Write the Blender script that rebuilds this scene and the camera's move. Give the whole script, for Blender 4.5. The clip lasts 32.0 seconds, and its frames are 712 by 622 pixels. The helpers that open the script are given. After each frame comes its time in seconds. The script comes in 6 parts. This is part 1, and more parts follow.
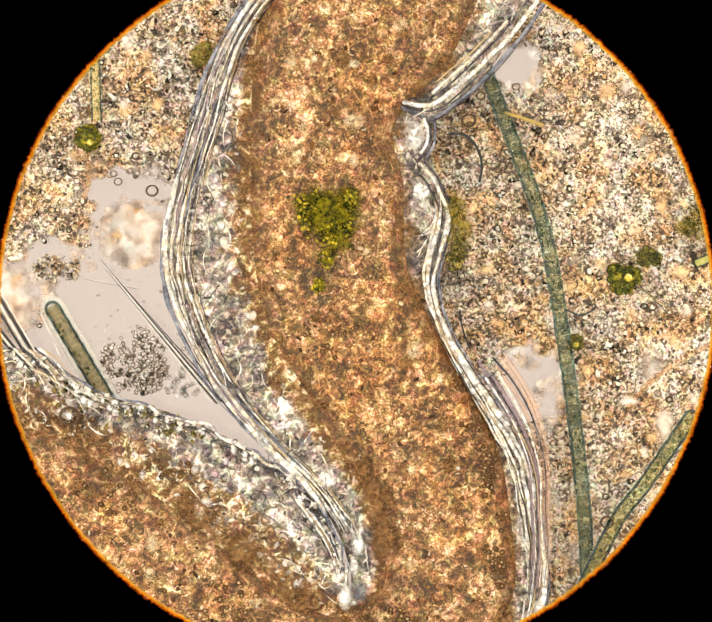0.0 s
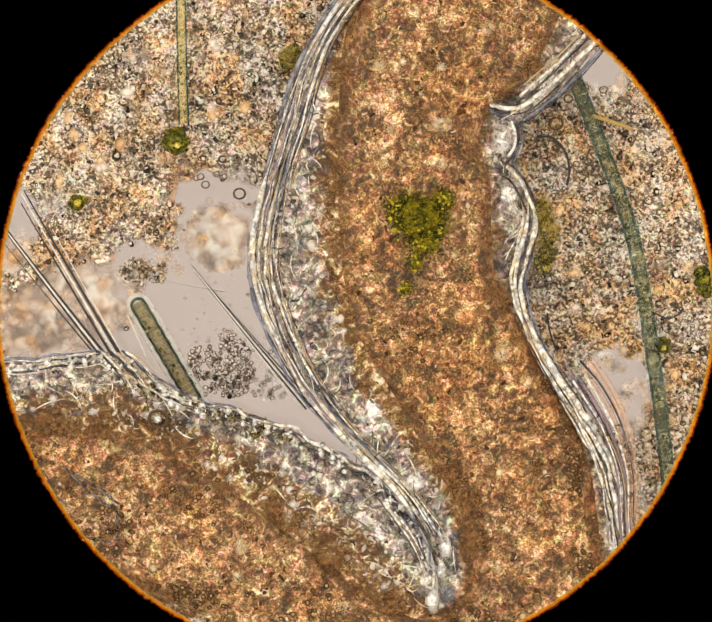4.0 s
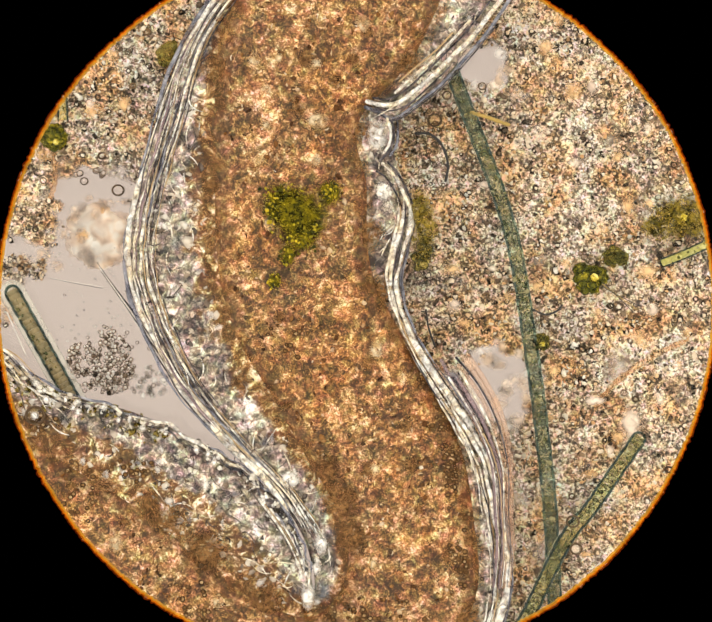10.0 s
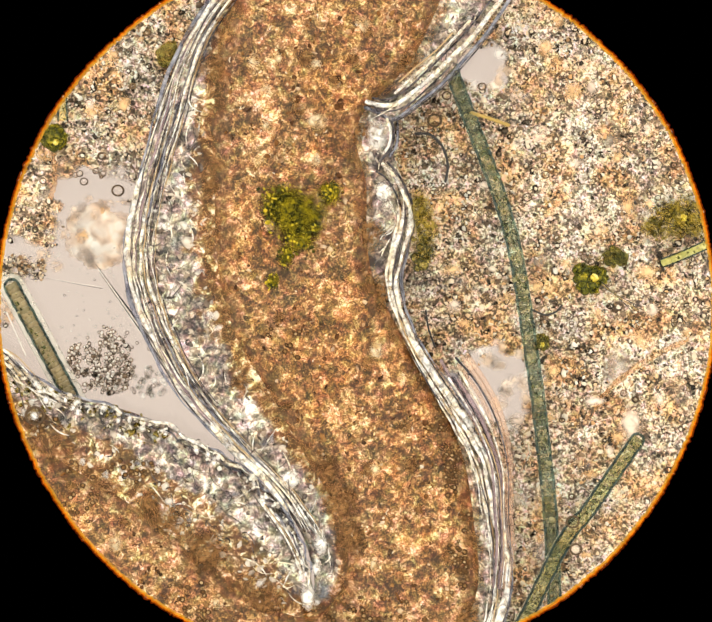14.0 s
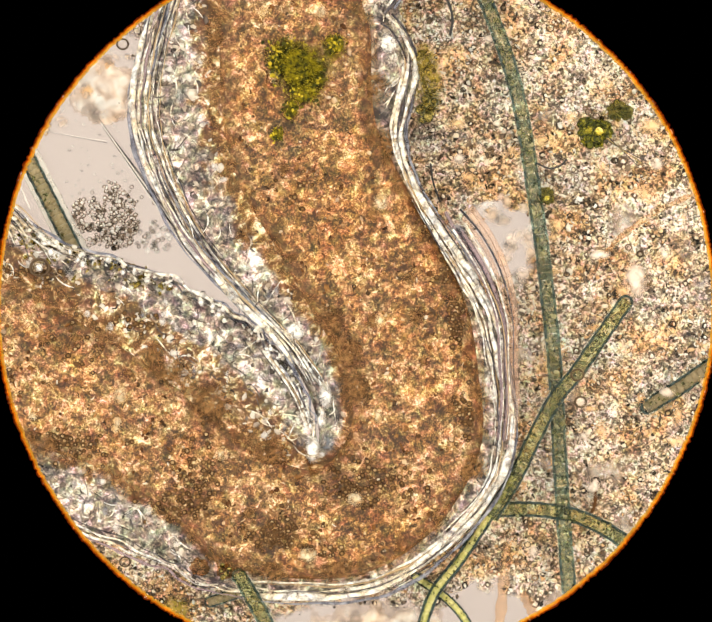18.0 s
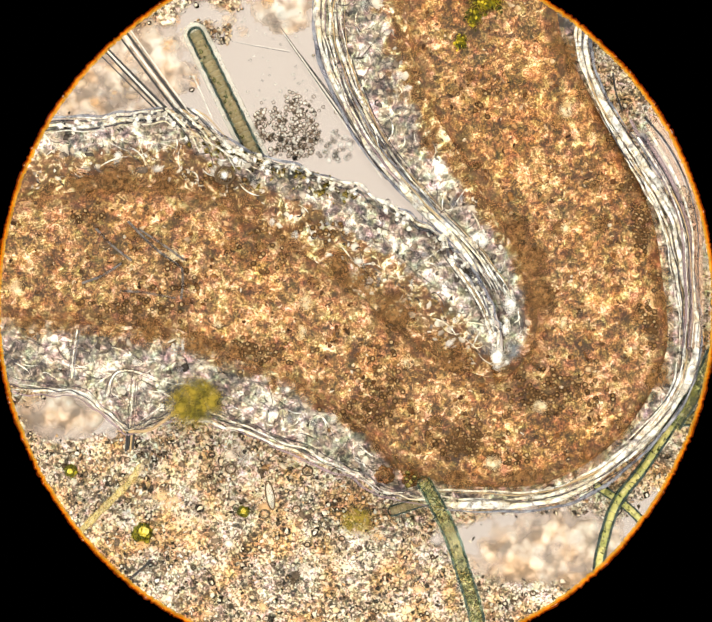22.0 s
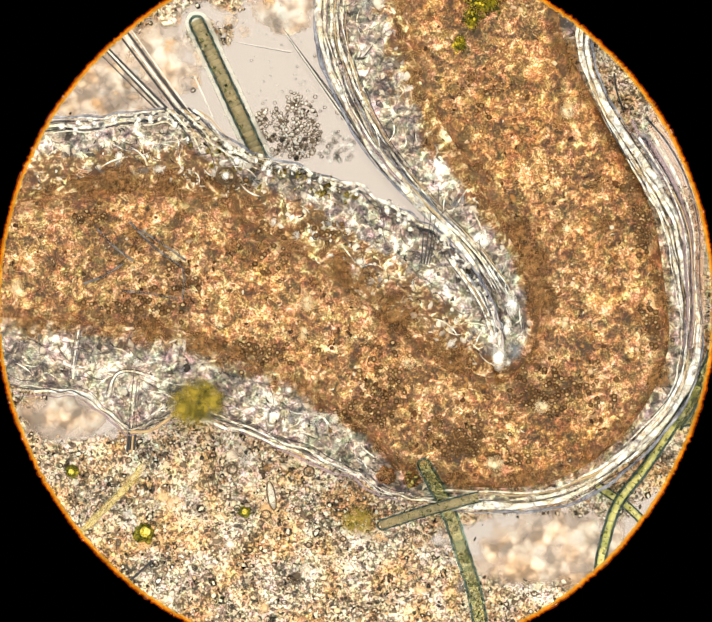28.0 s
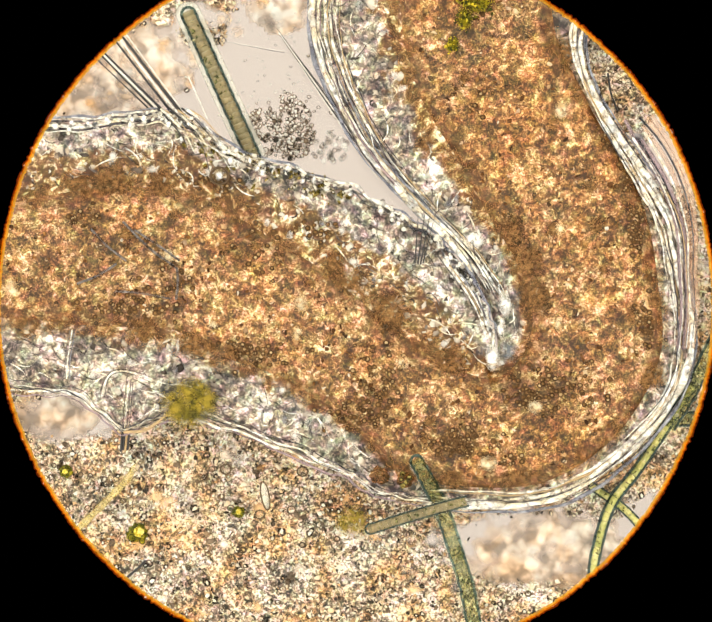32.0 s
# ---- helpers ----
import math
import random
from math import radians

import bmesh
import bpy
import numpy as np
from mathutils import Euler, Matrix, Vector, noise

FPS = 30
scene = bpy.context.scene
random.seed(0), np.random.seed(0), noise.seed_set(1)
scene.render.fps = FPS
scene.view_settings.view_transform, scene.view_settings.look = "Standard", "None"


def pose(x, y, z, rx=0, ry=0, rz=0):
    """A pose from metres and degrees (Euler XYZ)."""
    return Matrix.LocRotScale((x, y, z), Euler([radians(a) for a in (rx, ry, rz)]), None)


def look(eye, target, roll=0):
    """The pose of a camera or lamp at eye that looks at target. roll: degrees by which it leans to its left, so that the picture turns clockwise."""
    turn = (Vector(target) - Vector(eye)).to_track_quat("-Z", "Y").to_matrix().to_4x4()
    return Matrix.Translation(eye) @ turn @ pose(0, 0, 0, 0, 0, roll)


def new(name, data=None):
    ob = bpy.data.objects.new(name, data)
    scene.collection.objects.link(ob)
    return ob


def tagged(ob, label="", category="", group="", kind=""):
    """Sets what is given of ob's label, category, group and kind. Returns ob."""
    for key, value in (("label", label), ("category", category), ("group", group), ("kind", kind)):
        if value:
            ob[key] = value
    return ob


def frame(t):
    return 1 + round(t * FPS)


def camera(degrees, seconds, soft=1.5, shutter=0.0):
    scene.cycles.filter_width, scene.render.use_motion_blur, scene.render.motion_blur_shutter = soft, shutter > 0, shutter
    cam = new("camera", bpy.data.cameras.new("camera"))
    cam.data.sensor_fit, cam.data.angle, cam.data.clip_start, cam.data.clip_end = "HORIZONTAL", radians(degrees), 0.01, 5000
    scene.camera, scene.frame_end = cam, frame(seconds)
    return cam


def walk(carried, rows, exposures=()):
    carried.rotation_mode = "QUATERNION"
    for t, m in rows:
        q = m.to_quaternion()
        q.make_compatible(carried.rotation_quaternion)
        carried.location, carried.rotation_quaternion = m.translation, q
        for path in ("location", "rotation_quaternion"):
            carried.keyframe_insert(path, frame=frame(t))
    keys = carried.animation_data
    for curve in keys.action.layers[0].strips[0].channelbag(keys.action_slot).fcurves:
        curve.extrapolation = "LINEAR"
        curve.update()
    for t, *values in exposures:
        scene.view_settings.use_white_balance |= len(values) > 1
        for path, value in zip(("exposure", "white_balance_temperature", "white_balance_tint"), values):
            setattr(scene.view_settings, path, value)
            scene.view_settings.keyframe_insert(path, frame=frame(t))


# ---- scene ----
# A wet mount under a bright-field microscope, modelled enlarged: 1 m stands for about 0.25 mm.
# ---- camera ----
EYE_H = 7.459
cam = camera(12.0, 32.0, 1.7)


def stage(sx, sy):
    """Pose of the camera over the slide, from the slide's shift in thousandths."""
    return pose(-sx / 1000, sy / 1000, EYE_H)


SHIFTS = [
    (0.0, -192, -6), (0.2, -140, -5), (0.5, -43, -2), (0.8, 2, 1), (1.0, 3, 1), (2.0, 3, 1), (3.5, 2, 1), (5.5, 0, -1), (6.0, 0, 0),
    (9.0, 0, 0), (9.1, -25, -1), (9.3, -181, -8), (9.4, -264, -9), (9.5, -268, -9), (10.0, -267, -7), (13.0, -268, -7), (14.5, -267, -6),
    (16.5, -266, -6), (16.8, -265, -18), (17.0, -264, -46), (17.5, -260, -218), (18.0, -257, -330), (18.5, -255, -421),
    (19.0, -253, -500), (19.5, -252, -532), (20.0, -255, -540), (20.5, -256, -542), (20.8, -250, -542), (21.0, -224, -541),
    (21.5, -25, -536), (21.8, 100, -532), (22.0, 147, -531), (22.5, 150, -530), (25.5, 150, -530), (28.0, 150, -530), (31.0, 150, -530),
    (31.5, 150, -530), (31.8, 146, -530), (32.0, 136, -530)]
walk(cam, [(t, stage(a, b)) for t, a, b in SHIFTS], exposures=[(0, 0.3, 6450, 8), (0.8, 0.14, 6450, 8), (1.2, 0.08, 6450, 8), (2.0, -0.07, 6500, 10), (9.0, -0.15, 6500, 10), (9.5, -0.04, 6500, 9), (10.0, 0.01, 6500, 9), (11.0, 0.25, 6450, 8), (17.0, 0.26, 6450, 8), (19.0, 0.33, 6450, 9), (22.0, 0.40, 6380, 5), (32, 0.40, 6350, 4)])

# ---- light ----
# Unseen fill from above, added so white matter outshines the lamp field.
world = bpy.data.worlds.new("top_fill")
scene.world = world
world.use_nodes = True
world.node_tree.nodes["Background"].inputs[0].default_value = (1.0, 0.895, 0.75, 1)
world.node_tree.nodes["Background"].inputs[1].default_value = 1.45
# Added oblique sun for relief; the mount is really lit from below.
sun = new("relief_sun", bpy.data.lights.new("relief_sun", "SUN"))
sun.data.energy, sun.data.angle, sun.data.color = 0.4, radians(40), (1.0, 0.95, 0.88)
sun.matrix_world = look((-3, 2.2, 5.0), (0, 0, 0))


# ---- helpers for meshes ----
def W(px, py, z=0.0):
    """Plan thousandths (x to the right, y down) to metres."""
    return ((px - 784) / 1000, (685 - py) / 1000, z)


def raw(name, verts, faces, material, smooth=True):
    """A mesh from arrays, faces all with one number of corners."""
    verts, faces = np.asarray(verts, np.float32), np.asarray(faces, np.int32)
    me = bpy.data.meshes.new(name)
    n, k = faces.shape
    me.vertices.add(len(verts))
    me.vertices.foreach_set("co", verts.ravel())
    me.loops.add(n * k)
    me.loops.foreach_set("vertex_index", faces.ravel())
    me.polygons.add(n)
    me.polygons.foreach_set("loop_start", np.arange(0, n * k, k, dtype=np.int32))
    me.update(calc_edges=True)
    if smooth:
        me.polygons.foreach_set("use_smooth", np.ones(n, bool))
    me.materials.append(material)
    me.update()
    return me


def part(name, me, parent=None, label="", kind=""):
    ob = new(name, me)
    if parent:
        ob.parent = parent
    return tagged(ob, label=label, kind=kind)


def spline(points, n):
    """A smooth line of n points through the given ones (Catmull-Rom)."""
    p = np.asarray(points, float)
    p = np.vstack([2 * p[0] - p[1], p, 2 * p[-1] - p[-2]])
    t = np.linspace(0, len(p) - 3 - 1e-6, n)
    i = t.astype(int)
    f = (t - i)[:, None]
    a, b, c, d = p[i], p[i + 1], p[i + 2], p[i + 3]
    return 0.5 * (2 * b + (c - a) * f + (2 * a - 5 * b + 4 * c - d) * f ** 2 + (3 * b - a - 3 * c + d) * f ** 3)


def tube(points, radius, sides=8, flat=1.0, round_ends=True):
    """Vertices and faces of a tube along points, rounded at its ends."""
    p = np.asarray(points, float)
    r = np.broadcast_to(np.asarray(radius, float), (len(p),)).copy()
    if round_ends:
        for end, nxt in ((0, 1), (-1, -2)):
            d = p[end] - p[nxt]
            d /= np.linalg.norm(d) + 1e-9
            caps = [(p[end] + d * r[end] * math.sin(a), r[end] * math.cos(a)) for a in (0.5, 1.0, 1.5)]
            if end == 0:
                p, r = np.vstack([[c[0] for c in caps[::-1]], p]), np.concatenate([[c[1] for c in caps[::-1]], r])
            else:
                p, r = np.vstack([p, [c[0] for c in caps]]), np.concatenate([r, [c[1] for c in caps]])
    t = np.gradient(p, axis=0)
    t /= np.linalg.norm(t, axis=1)[:, None] + 1e-12
    up = np.array([0, 0, 1.0])
    side = np.cross(t, up)
    side /= np.linalg.norm(side, axis=1)[:, None] + 1e-12
    top = np.cross(side, t)
    a = np.linspace(0, 2 * np.pi, sides, endpoint=False)
    v = p[:, None] + r[:, None, None] * (np.cos(a)[None, :, None] * side[:, None] + flat * np.sin(a)[None, :, None] * top[:, None])
    n = len(p)
    i, j = np.meshgrid(np.arange(n - 1), np.arange(sides), indexing="ij")
    k = (j + 1) % sides
    f = np.stack([i * sides + j, i * sides + k, (i + 1) * sides + k, (i + 1) * sides + j], -1).reshape(-1, 4)
    return v.reshape(-1, 3), f


def joined(pieces):
    vs, fs, n = [], [], 0
    for v, f in pieces:
        vs.append(v)
        fs.append(f + n)
        n += len(v)
    return np.vstack(vs), np.vstack(fs)


PHI = (1 + 5 ** 0.5) / 2
ICO = np.array([(-1, PHI, 0), (1, PHI, 0), (-1, -PHI, 0), (1, -PHI, 0), (0, -1, PHI), (0, 1, PHI), (0, -1, -PHI), (0, 1, -PHI),
                (PHI, 0, -1), (PHI, 0, 1), (-PHI, 0, -1), (-PHI, 0, 1)]) / (1 + PHI ** 2) ** 0.5
ICO_F = np.array([(0, 11, 5), (0, 5, 1), (0, 1, 7), (0, 7, 10), (0, 10, 11), (1, 5, 9), (5, 11, 4), (11, 10, 2), (10, 7, 6), (7, 1, 8),
                  (3, 9, 4), (3, 4, 2), (3, 2, 6), (3, 6, 8), (3, 8, 9), (4, 9, 5), (2, 4, 11), (6, 2, 10), (8, 6, 7), (9, 8, 1)])
rng = np.random.default_rng(7)


def ball(rings=6, sides=10):
    """A unit ball of quads."""
    a = np.linspace(-np.pi / 2 + 0.05, np.pi / 2 - 0.05, rings + 1)
    p = np.stack([0 * a, 0 * a, np.sin(a)], 1)
    return tube_z(p, np.cos(a), sides)


def tube_z(p, r, sides):
    b = np.linspace(0, 2 * np.pi, sides, endpoint=False)
    v = p[:, None] + r[:, None, None] * np.stack([np.cos(b), np.sin(b), 0 * b], 1)[None]
    n = len(p)
    i, j = np.meshgrid(np.arange(n - 1), np.arange(sides), indexing="ij")
    k = (j + 1) % sides
    return v.reshape(-1, 3), np.stack([i * sides + j, i * sides + k, (i + 1) * sides + k, (i + 1) * sides + j], -1).reshape(-1, 4)


def grains(centres, sizes, flat=0.6, rough=0.25, stretch=0.5):
    """One cloud of uneven lumps: vertices and triangles."""
    n = len(centres)
    k = rng.normal(size=(n, 12, 1)) * rough + 1
    v = ICO[None] * k
    v = v * (1 + stretch * rng.uniform(-0.5, 0.7, (n, 1, 3)) * np.array([1, 1, 0]))
    a = rng.uniform(0, 2 * np.pi, n)
    tilt = rng.normal(size=n) * 0.5
    ct, st = np.cos(tilt)[:, None], np.sin(tilt)[:, None]
    y, z = v[..., 1] * ct - v[..., 2] * st, v[..., 1] * st + v[..., 2] * ct
    c, s = np.cos(a)[:, None], np.sin(a)[:, None]
    x, y = v[..., 0] * c - y * s, v[..., 0] * s + y * c
    out = np.stack([x, y, z * flat], -1) * np.asarray(sizes)[:, None, None] + np.asarray(centres)[:, None]
    f = ICO_F[None] + 12 * np.arange(n)[:, None, None]
    return out.reshape(-1, 3), f.reshape(-1, 3)


def curls(centres, sizes, thick, seg=6, sides=4, turn=(1.2, 5.5), z_flat=0.25):
    """One cloud of short curved threads: vertices and quads."""
    n = len(centres)
    sweep = rng.uniform(*turn, n)
    a0 = rng.uniform(0, 2 * np.pi, n)
    t = np.linspace(0, 1, seg + 1)
    ang = a0[:, None] + sweep[:, None] * t[None]
    rad = np.asarray(sizes)[:, None] * (1 + rng.uniform(-0.35, 0.35, (n, 1)) * np.cos(2 * ang + rng.uniform(0, 6.3, (n, 1))))
    tilt = rng.uniform(-z_flat, z_flat, (n, 1))
    p = np.stack([rad * np.cos(ang), rad * np.sin(ang), rad * tilt * np.sin(ang)], -1)
    d = np.stack([np.cos(ang), np.sin(ang), 0 * ang], -1)
    w = np.asarray(thick)[:, None] * (0.45 + 0.55 * np.sin(np.pi * (0.08 + 0.84 * t)))[None]
    b = np.linspace(0, 2 * np.pi, sides, endpoint=False) + np.pi / 4
    v = p[:, :, None] + w[:, :, None, None] * (np.cos(b)[None, None, :, None] * d[:, :, None] + np.sin(b)[None, None, :, None] * np.array([0, 0, 1.0]))
    v = v + np.asarray(centres)[:, None, None]
    k, j = np.meshgrid(np.arange(seg), np.arange(sides), indexing="ij")
    q = np.stack([k * sides + j, k * sides + (j + 1) % sides, (k + 1) * sides + (j + 1) % sides, (k + 1) * sides + j], -1).reshape(-1, 4)
    f = q[None] + (seg + 1) * sides * np.arange(n)[:, None, None]
    return v.reshape(-1, 3), f.reshape(-1, 4)


def rings(centres, sizes, thick, seg=10, sides=4):
    """One cloud of small closed rings, the rims of round cells."""
    n = len(centres)
    a, b = np.linspace(0, 2 * np.pi, seg, endpoint=False), np.linspace(0, 2 * np.pi, sides, endpoint=False)
    R, r = np.asarray(sizes)[:, None, None], np.asarray(thick)[:, None, None]
    rad = R + r * np.cos(b)[None, None]
    v = np.stack(np.broadcast_arrays(rad * np.cos(a)[None, :, None], rad * np.sin(a)[None, :, None] * rng.uniform(0.75, 1.0, (n, 1, 1)), r * np.sin(b)[None, None]), -1)
    v = v + np.asarray(centres)[:, None, None]
    k, j = np.meshgrid(np.arange(seg), np.arange(sides), indexing="ij")
    q = np.stack([k * sides + j, ((k + 1) % seg) * sides + j, ((k + 1) % seg) * sides + (j + 1) % sides, k * sides + (j + 1) % sides], -1).reshape(-1, 4)
    f = q[None] + seg * sides * np.arange(n)[:, None, None]
    return v.reshape(-1, 3), f.reshape(-1, 4)


def blob(spots, z, high=0.5, shells=(1.0,), rough=0.2, sides=28):
    """Flattened lumps with an uneven outline, one for each spot (x, y, radius), each of nested shells."""
    pieces = []
    for x, y, r in spots:
        seed = rng.uniform(0, 50)
        for sh in shells:
            v, f = ball(8, sides)
            k = np.array([1 + rough * (noise.noise(Vector(q) * 1.7 + Vector((seed, 0, 0))) + 0.6 * noise.noise(Vector(q) * 4.5 + Vector((0, seed, 0)))) for q in v])
            v = v * k[:, None] * np.array([1, 1, high]) * r / 1000 * sh
            pieces.append((v + np.array(W(x, y, z)), f))
    return joined(pieces)


# ---- materials ----
def material(name):
    m = bpy.data.materials.new(name)
    m.use_nodes = True
    nt = m.node_tree
    return m, nt, nt.nodes["Principled BSDF"], nt.nodes["Material Output"]


def ramp(nt, source, stops, mode="LINEAR"):
    r = nt.nodes.new("ShaderNodeValToRGB")
    r.color_ramp.interpolation = mode
    while len(r.color_ramp.elements) < len(stops):
        r.color_ramp.elements.new(0.5)
    for e, (x, c) in zip(r.color_ramp.elements, stops):
        e.position, e.color = x, (*c, 1)
    nt.links.new(source, r.inputs[0])
    return r.outputs[0]


def noise_tex(nt, scale, detail=4.0, rough=0.6, distort=0.0):
    geo = nt.nodes.new("ShaderNodeNewGeometry")
    n = nt.nodes.new("ShaderNodeTexNoise")
    n.inputs["Scale"].default_value, n.inputs["Detail"].default_value = scale, detail
    n.inputs["Roughness"].default_value, n.inputs["Distortion"].default_value = rough, distort
    nt.links.new(geo.outputs["Position"], n.inputs["Vector"])
    return n.outputs[0]


def bump(nt, bsdf, height, strength, dist):
    b = nt.nodes.new("ShaderNodeBump")
    b.inputs["Strength"].default_value, b.inputs["Distance"].default_value = strength, dist
    nt.links.new(height, b.inputs["Height"])
    nt.links.new(b.outputs[0], bsdf.inputs["Normal"])


def glow_through(nt, bsdf, out, colour, clear, clear_tint=(1, 1, 1)):
    """Lets the lamp below shine through: part of the surface is clear, tinted."""
    tr = nt.nodes.new("ShaderNodeBsdfTransparent")
    if isinstance(clear_tint, tuple):
        tr.inputs[0].default_value = (*clear_tint, 1)
    else:
        nt.links.new(clear_tint, tr.inputs[0])
    mix = nt.nodes.new("ShaderNodeMixShader")
    mix.inputs[0].default_value = clear
    nt.links.new(bsdf.outputs[0], mix.inputs[1])
    nt.links.new(tr.outputs[0], mix.inputs[2])
    nt.links.new(mix.outputs[0], out.inputs[0])


def grain_material(name, stops, clear=0.0, rough=0.45, patch=None, tint=None):
    """Grains, each of its own colour; patch: a slow drift of colour over the slide."""
    m, nt, b, out = material(name)
    geo = nt.nodes.new("ShaderNodeNewGeometry")
    c = ramp(nt, geo.outputs["Random Per Island"], stops)
    if patch:
        mix = nt.nodes.new("ShaderNodeMix")
        mix.data_type, mix.blend_type = "RGBA", "MULTIPLY"
        mix.inputs[0].default_value = 1.0
        nt.links.new(c, mix.inputs[6])
        nt.links.new(ramp(nt, noise_tex(nt, patch[0], 3.0), patch[1]), mix.inputs[7])
        c = mix.outputs[2]
    nt.links.new(c, b.inputs["Base Color"])
    b.inputs["Roughness"].default_value = rough
    b.inputs["Specular IOR Level"].default_value = 0.25
    if clear:
        glow_through(nt, b, out, c, clear, tint or c)
    return m


def tissue_material(name, stops, scale, clear=0.0, rough=0.5, relief=0.6, dist=0.01, tint=(1, 1, 1), each=None, patchy=None):
    """Cloudy matter; each: two tones between which separate pieces differ."""
    m, nt, b, out = material(name)
    n = noise_tex(nt, scale, 6.0, 0.65, 0.4)
    c = ramp(nt, n, stops)
    if each:
        info, mix = nt.nodes.new("ShaderNodeObjectInfo"), nt.nodes.new("ShaderNodeMix")
        mix.data_type, mix.blend_type = "RGBA", "MULTIPLY"
        mix.inputs[0].default_value = 1.0
        nt.links.new(c, mix.inputs[6])
        nt.links.new(ramp(nt, info.outputs["Random"], [(0.0, each[0]), (1.0, each[1])]), mix.inputs[7])
        c = mix.outputs[2]
        if clear:
            shade = nt.nodes.new("ShaderNodeMix")
            shade.data_type, shade.blend_type = "RGBA", "MULTIPLY"
            shade.inputs[0].default_value, shade.inputs[6].default_value = 1.0, (*tint, 1)
            nt.links.new(ramp(nt, info.outputs["Random"], [(0.0, (0.80, 0.84, 0.80)), (0.3, (0.97, 0.98, 0.95)), (0.75, (1.06, 1.06, 1.04)), (1.0, (0.88, 0.86, 0.76))]), shade.inputs[7])
            tint = shade.outputs[2]
    nt.links.new(c, b.inputs["Base Color"])
    b.inputs["Roughness"].default_value = rough
    bump(nt, b, noise_tex(nt, scale * 2.3, 5.0), relief, dist)
    if clear:
        glow_through(nt, b, out, c, clear, tint)
    if patchy:
        mix = [q for q in nt.nodes if q.type == "MIX_SHADER"][0]
        nt.links.new(ramp(nt, noise_tex(nt, scale * 3, 4.0, 0.65, 0.8), patchy), mix.inputs[0])
    return m


def plain(name, colour, rough=0.5, clear=0.0, tint=(1, 1, 1), vary=0.25, scale=60):
    c = Vector(colour)
    return tissue_material(name, [(0.25, tuple(c * (1 - vary))), (0.75, tuple(c * (1 + vary)))], scale, clear, rough, 0.3, 0.003, tint)


def mottled(name, scale, stops, clear=None, coarse=None, relief=0.5, dist=0.004, rough=0.45, tint=None, smooth=None, packed=None, detail=5.0, warp=0.9, cover=False):
    """Fine blotchy matter: colour at two scales; clear: stops that say where the lamp shines through."""
    m, nt, b, out = material(name)
    n = noise_tex(nt, scale, detail, 0.62, warp)
    if packed:
        n = packed_tex(nt, n, *packed)
    c = ramp(nt, n, stops)
    if smooth:
        mix = nt.nodes.new("ShaderNodeMix")
        mix.data_type = "RGBA"
        nt.links.new(ramp(nt, noise_tex(nt, smooth[0], 3.0, 0.6, 0.6), smooth[1]), mix.inputs[0])
        nt.links.new(c, mix.inputs[6])
        nt.links.new(ramp(nt, noise_tex(nt, scale * 0.35, 2.0), smooth[2]), mix.inputs[7])
        c = mix.outputs[2]
    if coarse:
        mix = nt.nodes.new("ShaderNodeMix")
        mix.data_type, mix.blend_type = "RGBA", "MULTIPLY"
        mix.inputs[0].default_value = 1.0
        nt.links.new(c, mix.inputs[6])
        nt.links.new(ramp(nt, noise_tex(nt, coarse[0], 3.0, 0.55, 0.3), coarse[1]), mix.inputs[7])
        c = mix.outputs[2]
    nt.links.new(c, b.inputs["Base Color"])
    b.inputs["Roughness"].default_value = rough
    b.inputs["Specular IOR Level"].default_value = 0.3
    bump(nt, b, n, relief, dist)
    if clear:
        tr, mx = nt.nodes.new("ShaderNodeBsdfTransparent"), nt.nodes.new("ShaderNodeMixShader")
        tr.inputs[0].default_value = (*(tint or (1, 0.97, 0.93)), 1)
        nt.links.new(ramp(nt, noise_tex(nt, scale * 0.8, min(detail, 4.0), 0.6, min(warp, 0.6)), clear), mx.inputs[0])
        nt.links.new(b.outputs[0], mx.inputs[1]), nt.links.new(tr.outputs[0], mx.inputs[2]), nt.links.new(mx.outputs[0], out.inputs[0])
        if cover:
            a, fade = nt.nodes.new("ShaderNodeAttribute"), nt.nodes.new("ShaderNodeMixShader")
            a.attribute_name = "cover"
            nt.links.new(ramp(nt, a.outputs["Fac"], [(0.05, (0.0, 0.0, 0.0)), (0.6, (1.0, 1.0, 1.0))], "EASE"), fade.inputs[0])
            nt.links.new(tr.outputs[0], fade.inputs[1]), nt.links.new(mx.outputs[0], fade.inputs[2]), nt.links.new(fade.outputs[0], out.inputs[0])
    return m


